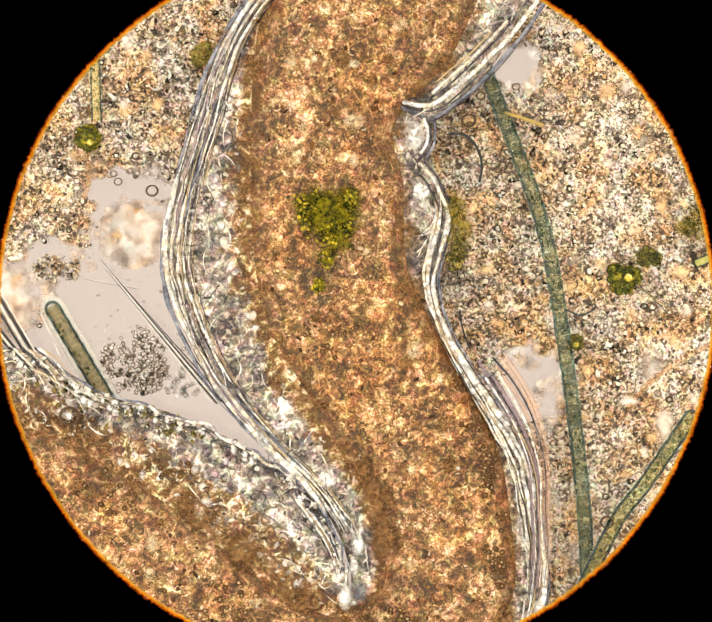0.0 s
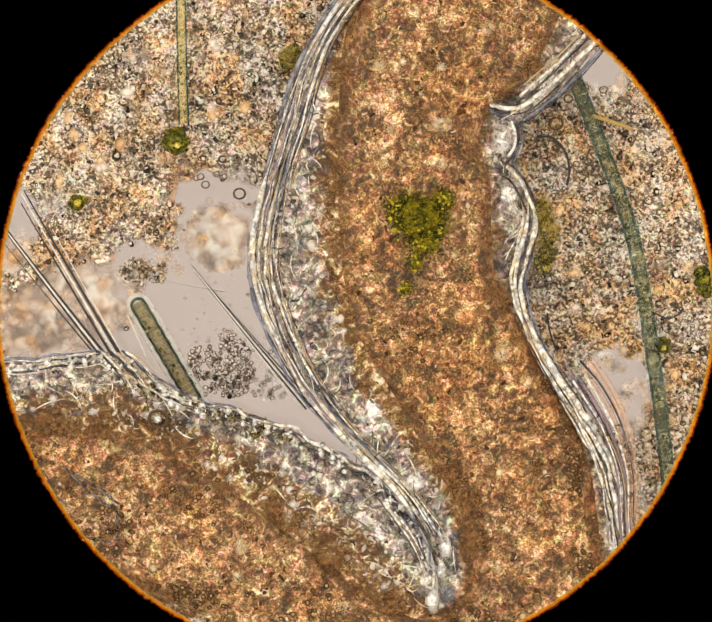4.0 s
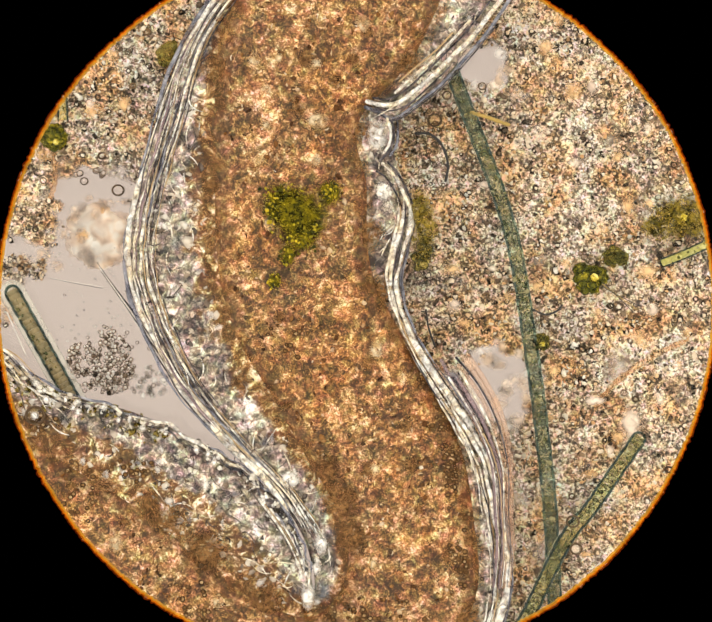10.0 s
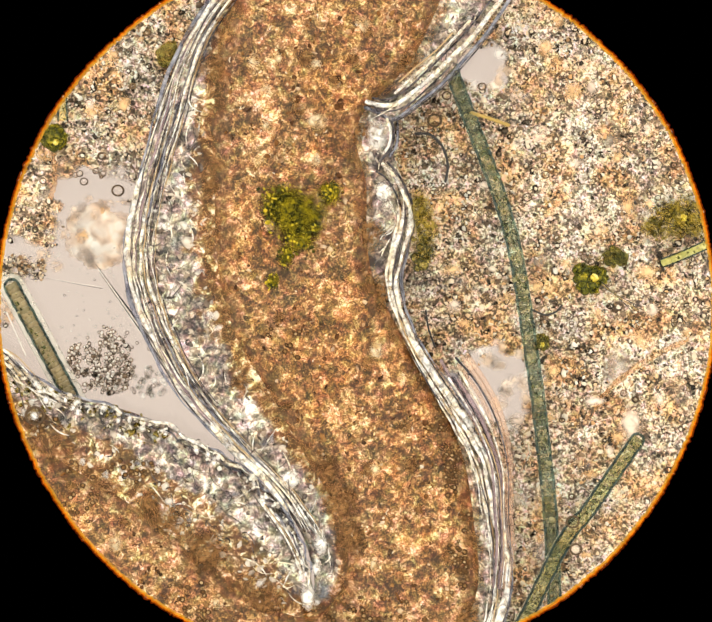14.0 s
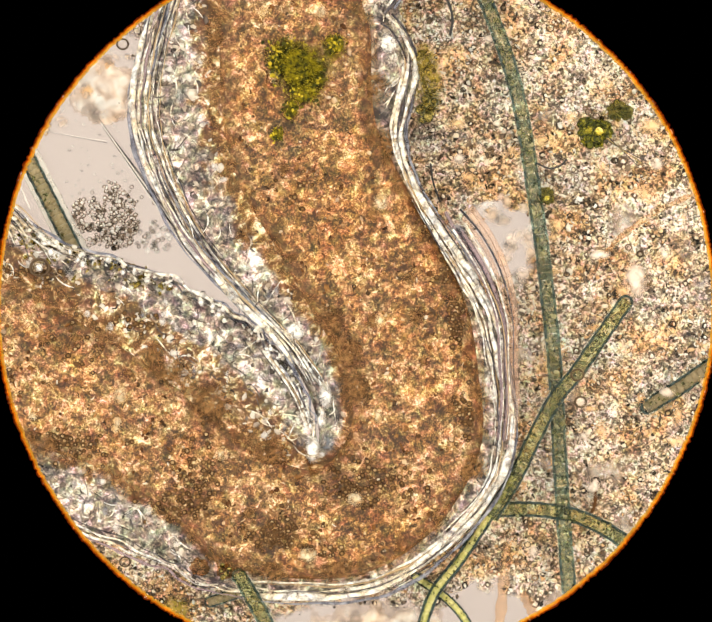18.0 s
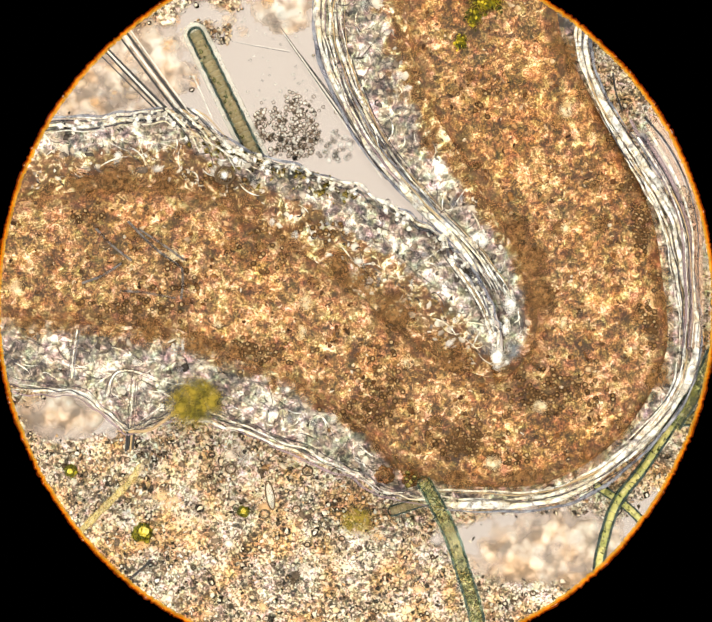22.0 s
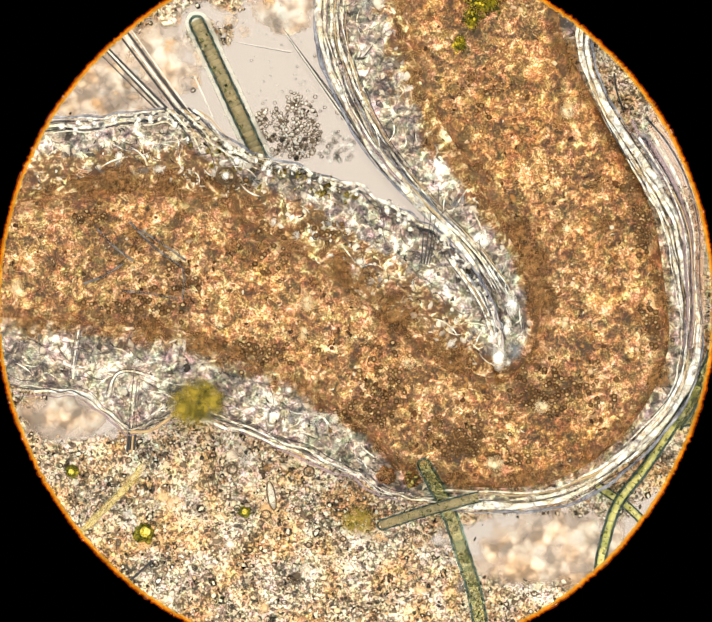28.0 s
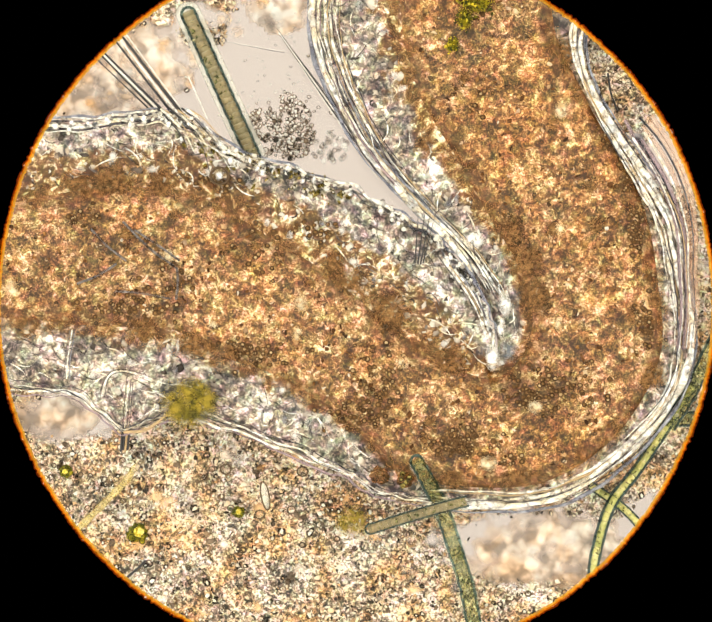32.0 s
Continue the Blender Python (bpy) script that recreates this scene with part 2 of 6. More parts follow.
def packed_tex(nt, n, scale, weight):
    """Noise n with packed uneven granules in it: pale middles, dark seams."""
    geo, warp, add = nt.nodes.new("ShaderNodeNewGeometry"), nt.nodes.new("ShaderNodeTexNoise"), nt.nodes.new("ShaderNodeVectorMath")
    warp.inputs["Scale"].default_value, warp.inputs["Detail"].default_value = scale * 0.7, 2.0
    nt.links.new(geo.outputs["Position"], warp.inputs["Vector"])
    add.operation = "MULTIPLY_ADD"
    add.inputs[1].default_value = (1.6 / scale,) * 3
    nt.links.new(warp.outputs["Color"], add.inputs[0]), nt.links.new(geo.outputs["Position"], add.inputs[2])
    v = nt.nodes.new("ShaderNodeTexVoronoi")
    v.voronoi_dimensions = "2D"
    v.inputs["Scale"].default_value = scale
    nt.links.new(add.outputs[0], v.inputs["Vector"])
    m = nt.nodes.new("ShaderNodeMath")
    m.operation = "MULTIPLY_ADD"
    m.inputs[1].default_value = -weight
    nt.links.new(v.outputs["Distance"], m.inputs[0])
    k = nt.nodes.new("ShaderNodeMath")
    k.operation = "ADD"
    k.inputs[1].default_value = 0.42 * weight
    nt.links.new(n, k.inputs[0]), nt.links.new(k.outputs[0], m.inputs[2])
    return m.outputs[0]


def wispy(name, layers, stops, hue=(60, 0.25), drift=None, second=None, thin=None, relief=0.25, dist=0.003, rough=0.5):
    """Cloudy matter of several scales at once; layers: scale, weight, detail, warp. second: a named share of another
    matter and its tones; thin: a named density, below which the lamp shines through."""
    m, nt, b, out = material(name)
    v, base = None, 0.5 - sum(q[1] for q in layers) / 2
    for scale, weight, detail, warp in layers:
        k = nt.nodes.new("ShaderNodeMath")
        k.operation = "MULTIPLY_ADD"
        k.inputs[1].default_value = weight
        nt.links.new(noise_tex(nt, scale, detail, 0.55, warp), k.inputs[0])
        if v is None:
            k.inputs[2].default_value = base
        else:
            nt.links.new(v, k.inputs[2])
        v = k.outputs[0]

    def share(attribute, low, high, scale, weight):
        a, k = nt.nodes.new("ShaderNodeAttribute"), nt.nodes.new("ShaderNodeMath")
        a.attribute_name, k.operation = attribute, "MULTIPLY_ADD"
        k.inputs[1].default_value = weight
        nt.links.new(noise_tex(nt, scale, 3.0, 0.6, 0.6), k.inputs[0]), nt.links.new(a.outputs["Fac"], k.inputs[2])
        return ramp(nt, k.outputs[0], [(low + weight / 2, (0.0, 0.0, 0.0)), (high + weight / 2, (1.0, 1.0, 1.0))], "EASE")

    def times(c, other):
        mix = nt.nodes.new("ShaderNodeMix")
        mix.data_type, mix.blend_type = "RGBA", "MULTIPLY"
        mix.inputs[0].default_value = 1.0
        nt.links.new(c, mix.inputs[6]), nt.links.new(other, mix.inputs[7])
        return mix.outputs[2]

    c = ramp(nt, v, stops)
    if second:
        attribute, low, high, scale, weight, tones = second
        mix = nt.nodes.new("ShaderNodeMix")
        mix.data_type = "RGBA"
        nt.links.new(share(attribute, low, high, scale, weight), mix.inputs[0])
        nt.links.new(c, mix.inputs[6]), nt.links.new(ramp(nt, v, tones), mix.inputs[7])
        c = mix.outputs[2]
    if drift:
        c = times(c, ramp(nt, noise_tex(nt, drift[0], 3.0, 0.55, 0.3), drift[1]))
    # Fine colour noise puts diffraction tints into the base colour.
    if hue:
        tex, k = nt.nodes[noise_tex(nt, hue[0], 2.0, 0.6, 0.4).node.name], nt.nodes.new("ShaderNodeVectorMath")
        k.operation = "MULTIPLY_ADD"
        k.inputs[1].default_value, k.inputs[2].default_value = (4 * hue[1],) * 3, (1 - 2 * hue[1],) * 3
        nt.links.new(tex.outputs["Color"], k.inputs[0])
        c = times(c, k.outputs[0])
    nt.links.new(c, b.inputs["Base Color"])
    b.inputs["Roughness"].default_value, b.inputs["Specular IOR Level"].default_value = rough, 0.25
    bump(nt, b, v, relief, dist)
    if thin:
        tr, mx = nt.nodes.new("ShaderNodeBsdfTransparent"), nt.nodes.new("ShaderNodeMixShader")
        nt.links.new(share(*thin), mx.inputs[0])
        nt.links.new(tr.outputs[0], mx.inputs[1]), nt.links.new(b.outputs[0], mx.inputs[2]), nt.links.new(mx.outputs[0], out.inputs[0])
    return m


def share_out(me, attribute, values):
    """Stores a number for each corner point of a mesh."""
    me.attributes.new(attribute, "FLOAT", "POINT").data.foreach_set("value", np.asarray(values, np.float32).ravel())
    return me


def patch_material(name, dark, pale, scale, strength, core=0.15, least=0.15):
    """Blurred matter that thins out from the middle of its piece to the rim."""
    m, nt, b, out = material(name)
    nt.links.new(ramp(nt, noise_tex(nt, scale, 3.0), [(0.38, dark), (0.62, pale)]), b.inputs["Base Color"])
    b.inputs["Roughness"].default_value, b.inputs["Specular IOR Level"].default_value = 0.8, 0.1
    co, sub, flat, ln = [nt.nodes.new(k) for k in ("ShaderNodeTexCoord", "ShaderNodeVectorMath", "ShaderNodeVectorMath", "ShaderNodeVectorMath")]
    sub.operation, flat.operation, ln.operation = "SUBTRACT", "MULTIPLY", "LENGTH"
    sub.inputs[1].default_value, flat.inputs[1].default_value = (0.5, 0.5, 0.5), (2.0, 2.0, 0.0)
    nt.links.new(co.outputs["Generated"], sub.inputs[0]), nt.links.new(sub.outputs[0], flat.inputs[0]), nt.links.new(flat.outputs[0], ln.inputs[0])
    rim = ramp(nt, ln.outputs["Value"], [(core, (strength,) * 3), (0.95, (0.0, 0.0, 0.0))], "EASE")
    ragged = ramp(nt, noise_tex(nt, scale * 1.6, 4.0, 0.6, 0.5), [(0.36, (least,) * 3), (0.58, (1.0, 1.0, 1.0))])
    mul = nt.nodes.new("ShaderNodeMath")
    mul.operation = "MULTIPLY"
    nt.links.new(rim, mul.inputs[0]), nt.links.new(ragged, mul.inputs[1])
    tr, mx = nt.nodes.new("ShaderNodeBsdfTransparent"), nt.nodes.new("ShaderNodeMixShader")
    nt.links.new(mul.outputs[0], mx.inputs[0]), nt.links.new(tr.outputs[0], mx.inputs[1]), nt.links.new(b.outputs[0], mx.inputs[2]), nt.links.new(mx.outputs[0], out.inputs[0])
    return m


PATCH_WHITE = patch_material("white_patch", (0.88, 0.86, 0.84), (1.0, 1.0, 0.98), 45, 1.0)
PATCH_PALE = patch_material("pale_tissue_patch", (0.78, 0.75, 0.71), (1.0, 0.99, 0.96), 45, 0.62)
PATCH_OLIVE = patch_material("olive_patch", (0.08, 0.07, 0.008), (0.30, 0.22, 0.03), 40, 0.95, 0.35, 0.45)
PATCH_GREEN = patch_material("green_patch", (0.022, 0.025, 0.002), (0.20, 0.16, 0.005), 60, 1.0, 0.35, 0.5)
PATCH_GREY = patch_material("grey_patch", (0.10, 0.10, 0.12), (0.26, 0.25, 0.27), 40, 0.8)
PATCH_DEEP_GREY = patch_material("deep_grey_patch", (0.03, 0.035, 0.04), (0.12, 0.13, 0.15), 35, 1.0)
PATCH_BROWN = patch_material("brown_patch", (0.075, 0.036, 0.014), (0.26, 0.135, 0.05), 95, 0.92, 0.25, 0.35)
PATCH_CREAM = patch_material("cream_patch", (0.62, 0.42, 0.2), (0.98, 0.84, 0.58), 50, 0.75)
PATCH_PINK = patch_material("pink_patch", (0.56, 0.45, 0.37), (0.95, 0.82, 0.71), 26, 0.92)
PATCH_TAN = patch_material("tan_patch", (0.46, 0.34, 0.25), (0.82, 0.64, 0.48), 26, 0.85)
PATCH_SHADE = patch_material("shade_patch", (0.26, 0.22, 0.20), (0.48, 0.41, 0.37), 30, 0.75)
PATCH_ORANGE = patch_material("orange_patch", (0.66, 0.38, 0.18), (0.92, 0.62, 0.32), 40, 0.8)
PATCH_DARK = patch_material("dark_patch", (0.10, 0.095, 0.08), (0.30, 0.27, 0.22), 50, 0.7)
SPECK = [(0.0, (0.03, 0.03, 0.03)), (0.14, (0.12, 0.10, 0.08)), (0.26, (0.30, 0.22, 0.16)), (0.38, (0.62, 0.42, 0.25)), (0.48, (0.86, 0.70, 0.50)), (0.58, (0.60, 0.62, 0.62)),
         (0.68, (0.95, 0.86, 0.72)), (0.84, (0.98, 0.95, 0.88)), (1.0, (0.99, 0.99, 0.98))]
BRIGHT = [(0.0, (0.10, 0.085, 0.07)), (0.06, (0.34, 0.25, 0.17)), (0.15, (0.76, 0.52, 0.30)), (0.26, (0.96, 0.80, 0.58)), (0.36, (0.72, 0.76, 0.76)), (0.52, (0.95, 0.86, 0.72)), (0.7, (1.0, 0.97, 0.9)), (1.0, (1.0, 1.0, 1.0))]
DRIFT = (3.0, [(0.35, (0.98, 1.0, 1.0)), (0.65, (1.0, 0.84, 0.64))])
THREAD = grain_material("detritus_thread", SPECK, 0.25, 0.5, DRIFT)
DETRITUS = grain_material("detritus_grain", BRIGHT, 0.12, 0.5, DRIFT)
RIM_LUMP = grain_material("dark_lump", [(0.0, (0.02, 0.025, 0.024)), (0.4, (0.09, 0.074, 0.062)), (0.8, (0.22, 0.16, 0.115)), (1.0, (0.36, 0.27, 0.19))], 0.4, 0.5, tint=(0.7, 0.64, 0.58))
EDGE = grain_material("grain_edge", [(0.0, (0.04, 0.03, 0.025)), (0.4, (0.20, 0.15, 0.11)), (0.8, (0.45, 0.34, 0.24)), (1.0, (0.6, 0.47, 0.34))], 0.6, 0.5, tint=(0.92, 0.88, 0.83))
DARK_LINE = grain_material("dark_line", [(0.0, (0.015, 0.013, 0.013)), (0.6, (0.06, 0.048, 0.04)), (1.0, (0.2, 0.14, 0.09))], 0.12, 0.5)
PALE_GRANULE = grain_material("pale_granule", [(0.0, (0.5, 0.42, 0.37)), (0.15, (0.86, 0.79, 0.73)), (0.5, (1.0, 0.97, 0.94)), (1.0, (1.0, 1.0, 1.0))], 0.2, 0.4, tint=(0.98, 0.96, 0.94))
MAT = wispy("detritus_mat", ((140, 1.5, 2.0, 0.9), (60, 0.7, 2.0, 0.8), (15, 0.55, 2.0, 0.4)),
            [(0.16, (0.04, 0.036, 0.032)), (0.30, (0.125, 0.10, 0.078)), (0.41, (0.29, 0.218, 0.158)), (0.51, (0.50, 0.395, 0.295)), (0.61, (0.82, 0.72, 0.60)), (0.75, (1.0, 0.98, 0.94))],
            (70, 0.17), (11.0, [(0.34, (0.90, 0.94, 0.98)), (0.44, (1.0, 1.0, 1.0)), (0.53, (1.0, 0.90, 0.75)), (0.62, (1.0, 0.74, 0.46))]), thin=("cover", 0.10, 0.60, 40, 0.4))
RING = grain_material("cell_rim", [(0.0, (0.03, 0.02, 0.015)), (0.6, (0.14, 0.09, 0.05)), (1.0, (0.4, 0.25, 0.12))], 0.25, 0.4)
SOFT = mottled("soft_floc", 24, [(0.34, (0.36, 0.30, 0.26)), (0.43, (0.58, 0.47, 0.39)), (0.50, (0.78, 0.66, 0.57)), (0.57, (0.88, 0.79, 0.69)), (0.66, (0.98, 0.95, 0.9))],
               [(0.38, (0.1, 0.1, 0.1)), (0.62, (0.7, 0.7, 0.7))], (10.0, [(0.35, (0.85, 0.88, 0.9)), (0.5, (1.0, 0.97, 0.94)), (0.62, (1.0, 0.84, 0.66))]), 0.2, 0.003, 0.8, (0.97, 0.95, 0.93), packed=(36, 0.34), detail=1.5, warp=0.2, cover=True)
GUT_GRAIN = grain_material("gut_grain", [(0.0, (0.07, 0.04, 0.02)), (0.2, (0.20, 0.105, 0.045)), (0.45, (0.38, 0.21, 0.08)), (0.68, (0.66, 0.43, 0.20)),
                           (0.85, (0.92, 0.76, 0.52)), (1.0, (1.0, 0.97, 0.9))], 0.42, 0.6, (15.0, [(0.36, (0.44, 0.33, 0.25)), (0.44, (0.68, 0.52, 0.39)), (0.50, (0.92, 0.72, 0.52)), (0.56, (1.0, 0.94, 0.84)), (0.64, (1.0, 1.0, 1.0))]))
AMBER_GRAIN = grain_material("amber_granule", [(0.0, (0.20, 0.10, 0.035)), (0.6, (0.42, 0.24, 0.09)), (1.0, (0.80, 0.60, 0.33))], 0.3, 0.4)
AMBER_RIM = grain_material("amber_granule_rim", [(0.0, (0.10, 0.05, 0.02)), (1.0, (0.28, 0.15, 0.06))], 0.5, 0.4)
LUMP = grain_material("skin_lump", [(0.0, (0.10, 0.10, 0.11)), (0.2, (0.45, 0.41, 0.36)), (0.45, (0.9, 0.86, 0.76)), (1.0, (1.0, 1.0, 0.96))], 0.4, 0.3, tint=(0.96, 0.94, 0.9))
TISSUE_GRAIN = grain_material("tissue_grain", [(0.0, (0.05, 0.045, 0.045)), (0.14, (0.24, 0.21, 0.2)), (0.26, (0.56, 0.48, 0.41)), (0.38, (0.84, 0.77, 0.68)), (0.62, (0.97, 0.95, 0.91)),
                              (1.0, (1.0, 1.0, 0.99))], 0.35, 0.25, (14.0, [(0.35, (0.40, 0.35, 0.32)), (0.44, (0.82, 0.74, 0.66)), (0.53, (1.0, 0.95, 0.86)), (0.62, (1.0, 1.0, 1.0))]))
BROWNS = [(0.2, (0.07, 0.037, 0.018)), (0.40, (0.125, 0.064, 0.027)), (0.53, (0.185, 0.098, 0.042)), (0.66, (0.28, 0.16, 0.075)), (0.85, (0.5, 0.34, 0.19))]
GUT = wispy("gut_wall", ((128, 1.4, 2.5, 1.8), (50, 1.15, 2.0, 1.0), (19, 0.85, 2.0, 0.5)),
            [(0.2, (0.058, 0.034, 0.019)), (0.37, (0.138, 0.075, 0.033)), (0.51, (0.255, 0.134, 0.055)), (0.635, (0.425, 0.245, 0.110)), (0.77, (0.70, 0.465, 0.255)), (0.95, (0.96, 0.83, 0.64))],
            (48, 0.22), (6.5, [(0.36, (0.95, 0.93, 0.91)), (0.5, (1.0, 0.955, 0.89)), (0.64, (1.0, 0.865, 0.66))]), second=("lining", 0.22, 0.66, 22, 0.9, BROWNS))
HAZE = mottled("gut_haze", 30, [(0.35, (0.14, 0.07, 0.025)), (0.65, (0.4, 0.23, 0.09))], [(0.40, (0.75, 0.75, 0.75)), (0.58, (1.0, 1.0, 1.0))], None, 0.2, 0.002, 0.8, (0.97, 0.92, 0.85))
BODY = wispy("body_tissue", ((84, 0.85, 2.0, 2.0), (36, 1.2, 2.0, 1.4), (14, 0.75, 2.0, 0.6)),
             [(0.22, (0.045, 0.04, 0.04)), (0.36, (0.14, 0.118, 0.102)), (0.50, (0.28, 0.232, 0.195)), (0.615, (0.50, 0.43, 0.36)), (0.75, (0.86, 0.81, 0.72)), (0.90, (1.0, 1.0, 0.98))],
             (45, 0.2), None, second=("brown", 0.5, 0.95, 20, 0.7, BROWNS[:2] + [(0.54, (0.25, 0.145, 0.065)), (0.66, (0.52, 0.38, 0.21)), (0.82, (1.0, 0.92, 0.76))]), relief=0.35, dist=0.004, rough=0.35)
SKIN = mottled("skin_band", 85, [(0.36, (0.20, 0.19, 0.20)), (0.44, (0.60, 0.57, 0.54)), (0.51, (0.92, 0.90, 0.84)), (0.58, (1.0, 1.0, 0.95))], [(0.4, (0.02, 0.02, 0.02)), (0.65, (0.6, 0.6, 0.6))], None, 0.5, 0.005, 0.2)
# Amber and blue tones of the skin folds also paint lens colour fringes.
CUTICLE_AMBER = plain("cuticle_amber", (0.62, 0.46, 0.26), 0.3, 0.4, (0.95, 0.85, 0.68))
FLAP_PINK = plain("flap_pink", (0.82, 0.62, 0.50), 0.4, 0.84, (0.98, 0.92, 0.87), 0.4, 30)
FLAP_MAUVE = plain("flap_mauve", (0.42, 0.34, 0.38), 0.4, 0.62, (0.82, 0.74, 0.78), 0.4, 30)
BROKEN = [(0.38, (0.0, 0.0, 0.0)), (0.62, (0.85, 0.85, 0.85))]
CUTICLE = mottled("cuticle_clear", 62, [(0.34, (0.30, 0.28, 0.30)), (0.43, (0.70, 0.66, 0.62)), (0.52, (0.97, 0.94, 0.86)), (0.62, (1.0, 1.0, 0.96))], [(0.40, (0.0, 0.0, 0.0)), (0.64, (0.85, 0.85, 0.85))], (30.0, [(0.36, (0.86, 0.92, 1.0)), (0.5, (1.0, 1.0, 1.0)), (0.62, (1.0, 0.93, 0.78))]), 0.3, 0.003, 0.25)
CUTICLE_DARK = mottled("cuticle_dark", 40, [(0.36, (0.018, 0.02, 0.03)), (0.52, (0.07, 0.065, 0.08)), (0.64, (0.22, 0.19, 0.19))], [(0.42, (0.0, 0.0, 0.0)), (0.66, (0.75, 0.75, 0.75))], None, 0.3, 0.003, 0.3, (0.6, 0.57, 0.6))
CUTICLE_GREY = mottled("cuticle_grey", 38, [(0.36, (0.05, 0.045, 0.05)), (0.6, (0.24, 0.21, 0.2))], BROKEN, None, 0.3, 0.003, 0.3, (0.75, 0.72, 0.7))
CUTICLE_BLUE = mottled("cuticle_blue_grey", 30, [(0.36, (0.10, 0.11, 0.155)), (0.6, (0.40, 0.41, 0.47))], BROKEN, None, 0.3, 0.003, 0.3, (0.75, 0.77, 0.85))
SETA = plain("seta_dark", (0.028, 0.027, 0.031), 0.3, 0.14, (0.4, 0.4, 0.42))
SETA_PALE = plain("seta_pale", (0.97, 0.93, 0.88), 0.3, 0.3)
FIL = tissue_material("filament_cell", [(0.34, (0.035, 0.05, 0.025)), (0.44, (0.13, 0.13, 0.05)), (0.53, (0.28, 0.24, 0.10)), (0.62, (0.52, 0.42, 0.19)), (0.72, (0.95, 0.88, 0.6))], 85, 0.5, 0.4, 0.5, 0.003, (0.88, 0.89, 0.75), each=((0.6, 0.68, 0.6), (1.45, 1.35, 1.3)), patchy=[(0.40, (0.66, 0.66, 0.66)), (0.58, (1.0, 1.0, 1.0))])
FIL_TEAL = tissue_material("teal_filament_cell", [(0.34, (0.018, 0.042, 0.044)), (0.43, (0.06, 0.092, 0.078)), (0.51, (0.20, 0.20, 0.135)), (0.60, (0.46, 0.34, 0.17)), (0.72, (0.9, 0.82, 0.62))], 50, 0.6, 0.4, 0.5, 0.003, (0.77, 0.82, 0.76), each=((0.6, 0.70, 0.70), (1.4, 1.32, 1.3)), patchy=[(0.38, (0.35, 0.35, 0.35)), (0.60, (1.0, 1.0, 1.0))])
FIL_WALL = mottled("filament_wall", 55, [(0.35, (0.012, 0.03, 0.035)), (0.65, (0.06, 0.09, 0.085))], [(0.42, (0.1, 0.1, 0.1)), (0.6, (0.7, 0.7, 0.7))], None, 0.3, 0.002, 0.5, (0.6, 0.72, 0.68))
FIL_WALL_SOFT = mottled("soft_filament_wall", 45, [(0.35, (0.014, 0.04, 0.046)), (0.65, (0.10, 0.135, 0.115))], [(0.40, (0.1, 0.1, 0.1)), (0.56, (0.9, 0.9, 0.9))], None, 0.3, 0.002, 0.5, (0.7, 0.82, 0.8))
FIL_GRAIN = grain_material("filament_granule", [(0.0, (0.03, 0.05, 0.03)), (0.5, (0.12, 0.14, 0.06)), (0.8, (0.32, 0.29, 0.13)), (1.0, (0.7, 0.64, 0.4))], 0.6, 0.5, tint=(0.86, 0.88, 0.74))
HALO_FILL = plain("pale_halo_fill", (1.0, 1.0, 0.95), 0.3, 0.74, (0.99, 1.0, 0.98))
HALO_THIN = plain("thin_halo", (1.0, 1.0, 0.95), 0.3, 0.93, (1.0, 1.0, 0.99))
FIL_YELLOW = tissue_material("yellow_green_cell", [(0.3, (0.34, 0.36, 0.10)), (0.5, (0.68, 0.66, 0.26)), (0.7, (1.0, 0.97, 0.6))], 60, 0.45, 0.4, 0.3, 0.003, (0.97, 0.95, 0.62), each=((0.75, 0.8, 0.65), (1.25, 1.2, 1.15)))
FIL_PALE = tissue_material("pale_granular_cell", [(0.32, (0.42, 0.36, 0.20)), (0.5, (0.82, 0.66, 0.36)), (0.68, (1.0, 0.93, 0.7))], 70, 0.6, 0.4, 0.3, 0.003, (0.97, 0.92, 0.74), each=((0.8, 0.85, 0.7), (1.2, 1.15, 1.1)), patchy=[(0.36, (0.4, 0.4, 0.4)), (0.64, (0.95, 0.95, 0.95))])
ROD_FILL = tissue_material("rod_cell", [(0.3, (0.20, 0.17, 0.10)), (0.7, (0.42, 0.35, 0.22))], 80, 0.5, 0.4, 0.3, 0.003, (0.78, 0.72, 0.54), each=((0.85, 0.87, 0.85), (1.15, 1.12, 1.1)))
DUST = grain_material("pool_dust", [(0.0, (0.4, 0.36, 0.33)), (1.0, (0.95, 0.93, 0.9))], 0.6, 0.5, tint=(0.95, 0.94, 0.93))
GREEN_MASS = mottled("green_mass", 80, [(0.34, (0.018, 0.024, 0.002)), (0.45, (0.07, 0.08, 0.004)), (0.55, (0.19, 0.175, 0.007)), (0.66, (0.62, 0.5, 0.03))], [(0.35, (0.15, 0.15, 0.15)), (0.65, (0.7, 0.7, 0.7))], None, 0.4, 0.004, 0.4, (0.72, 0.7, 0.25))
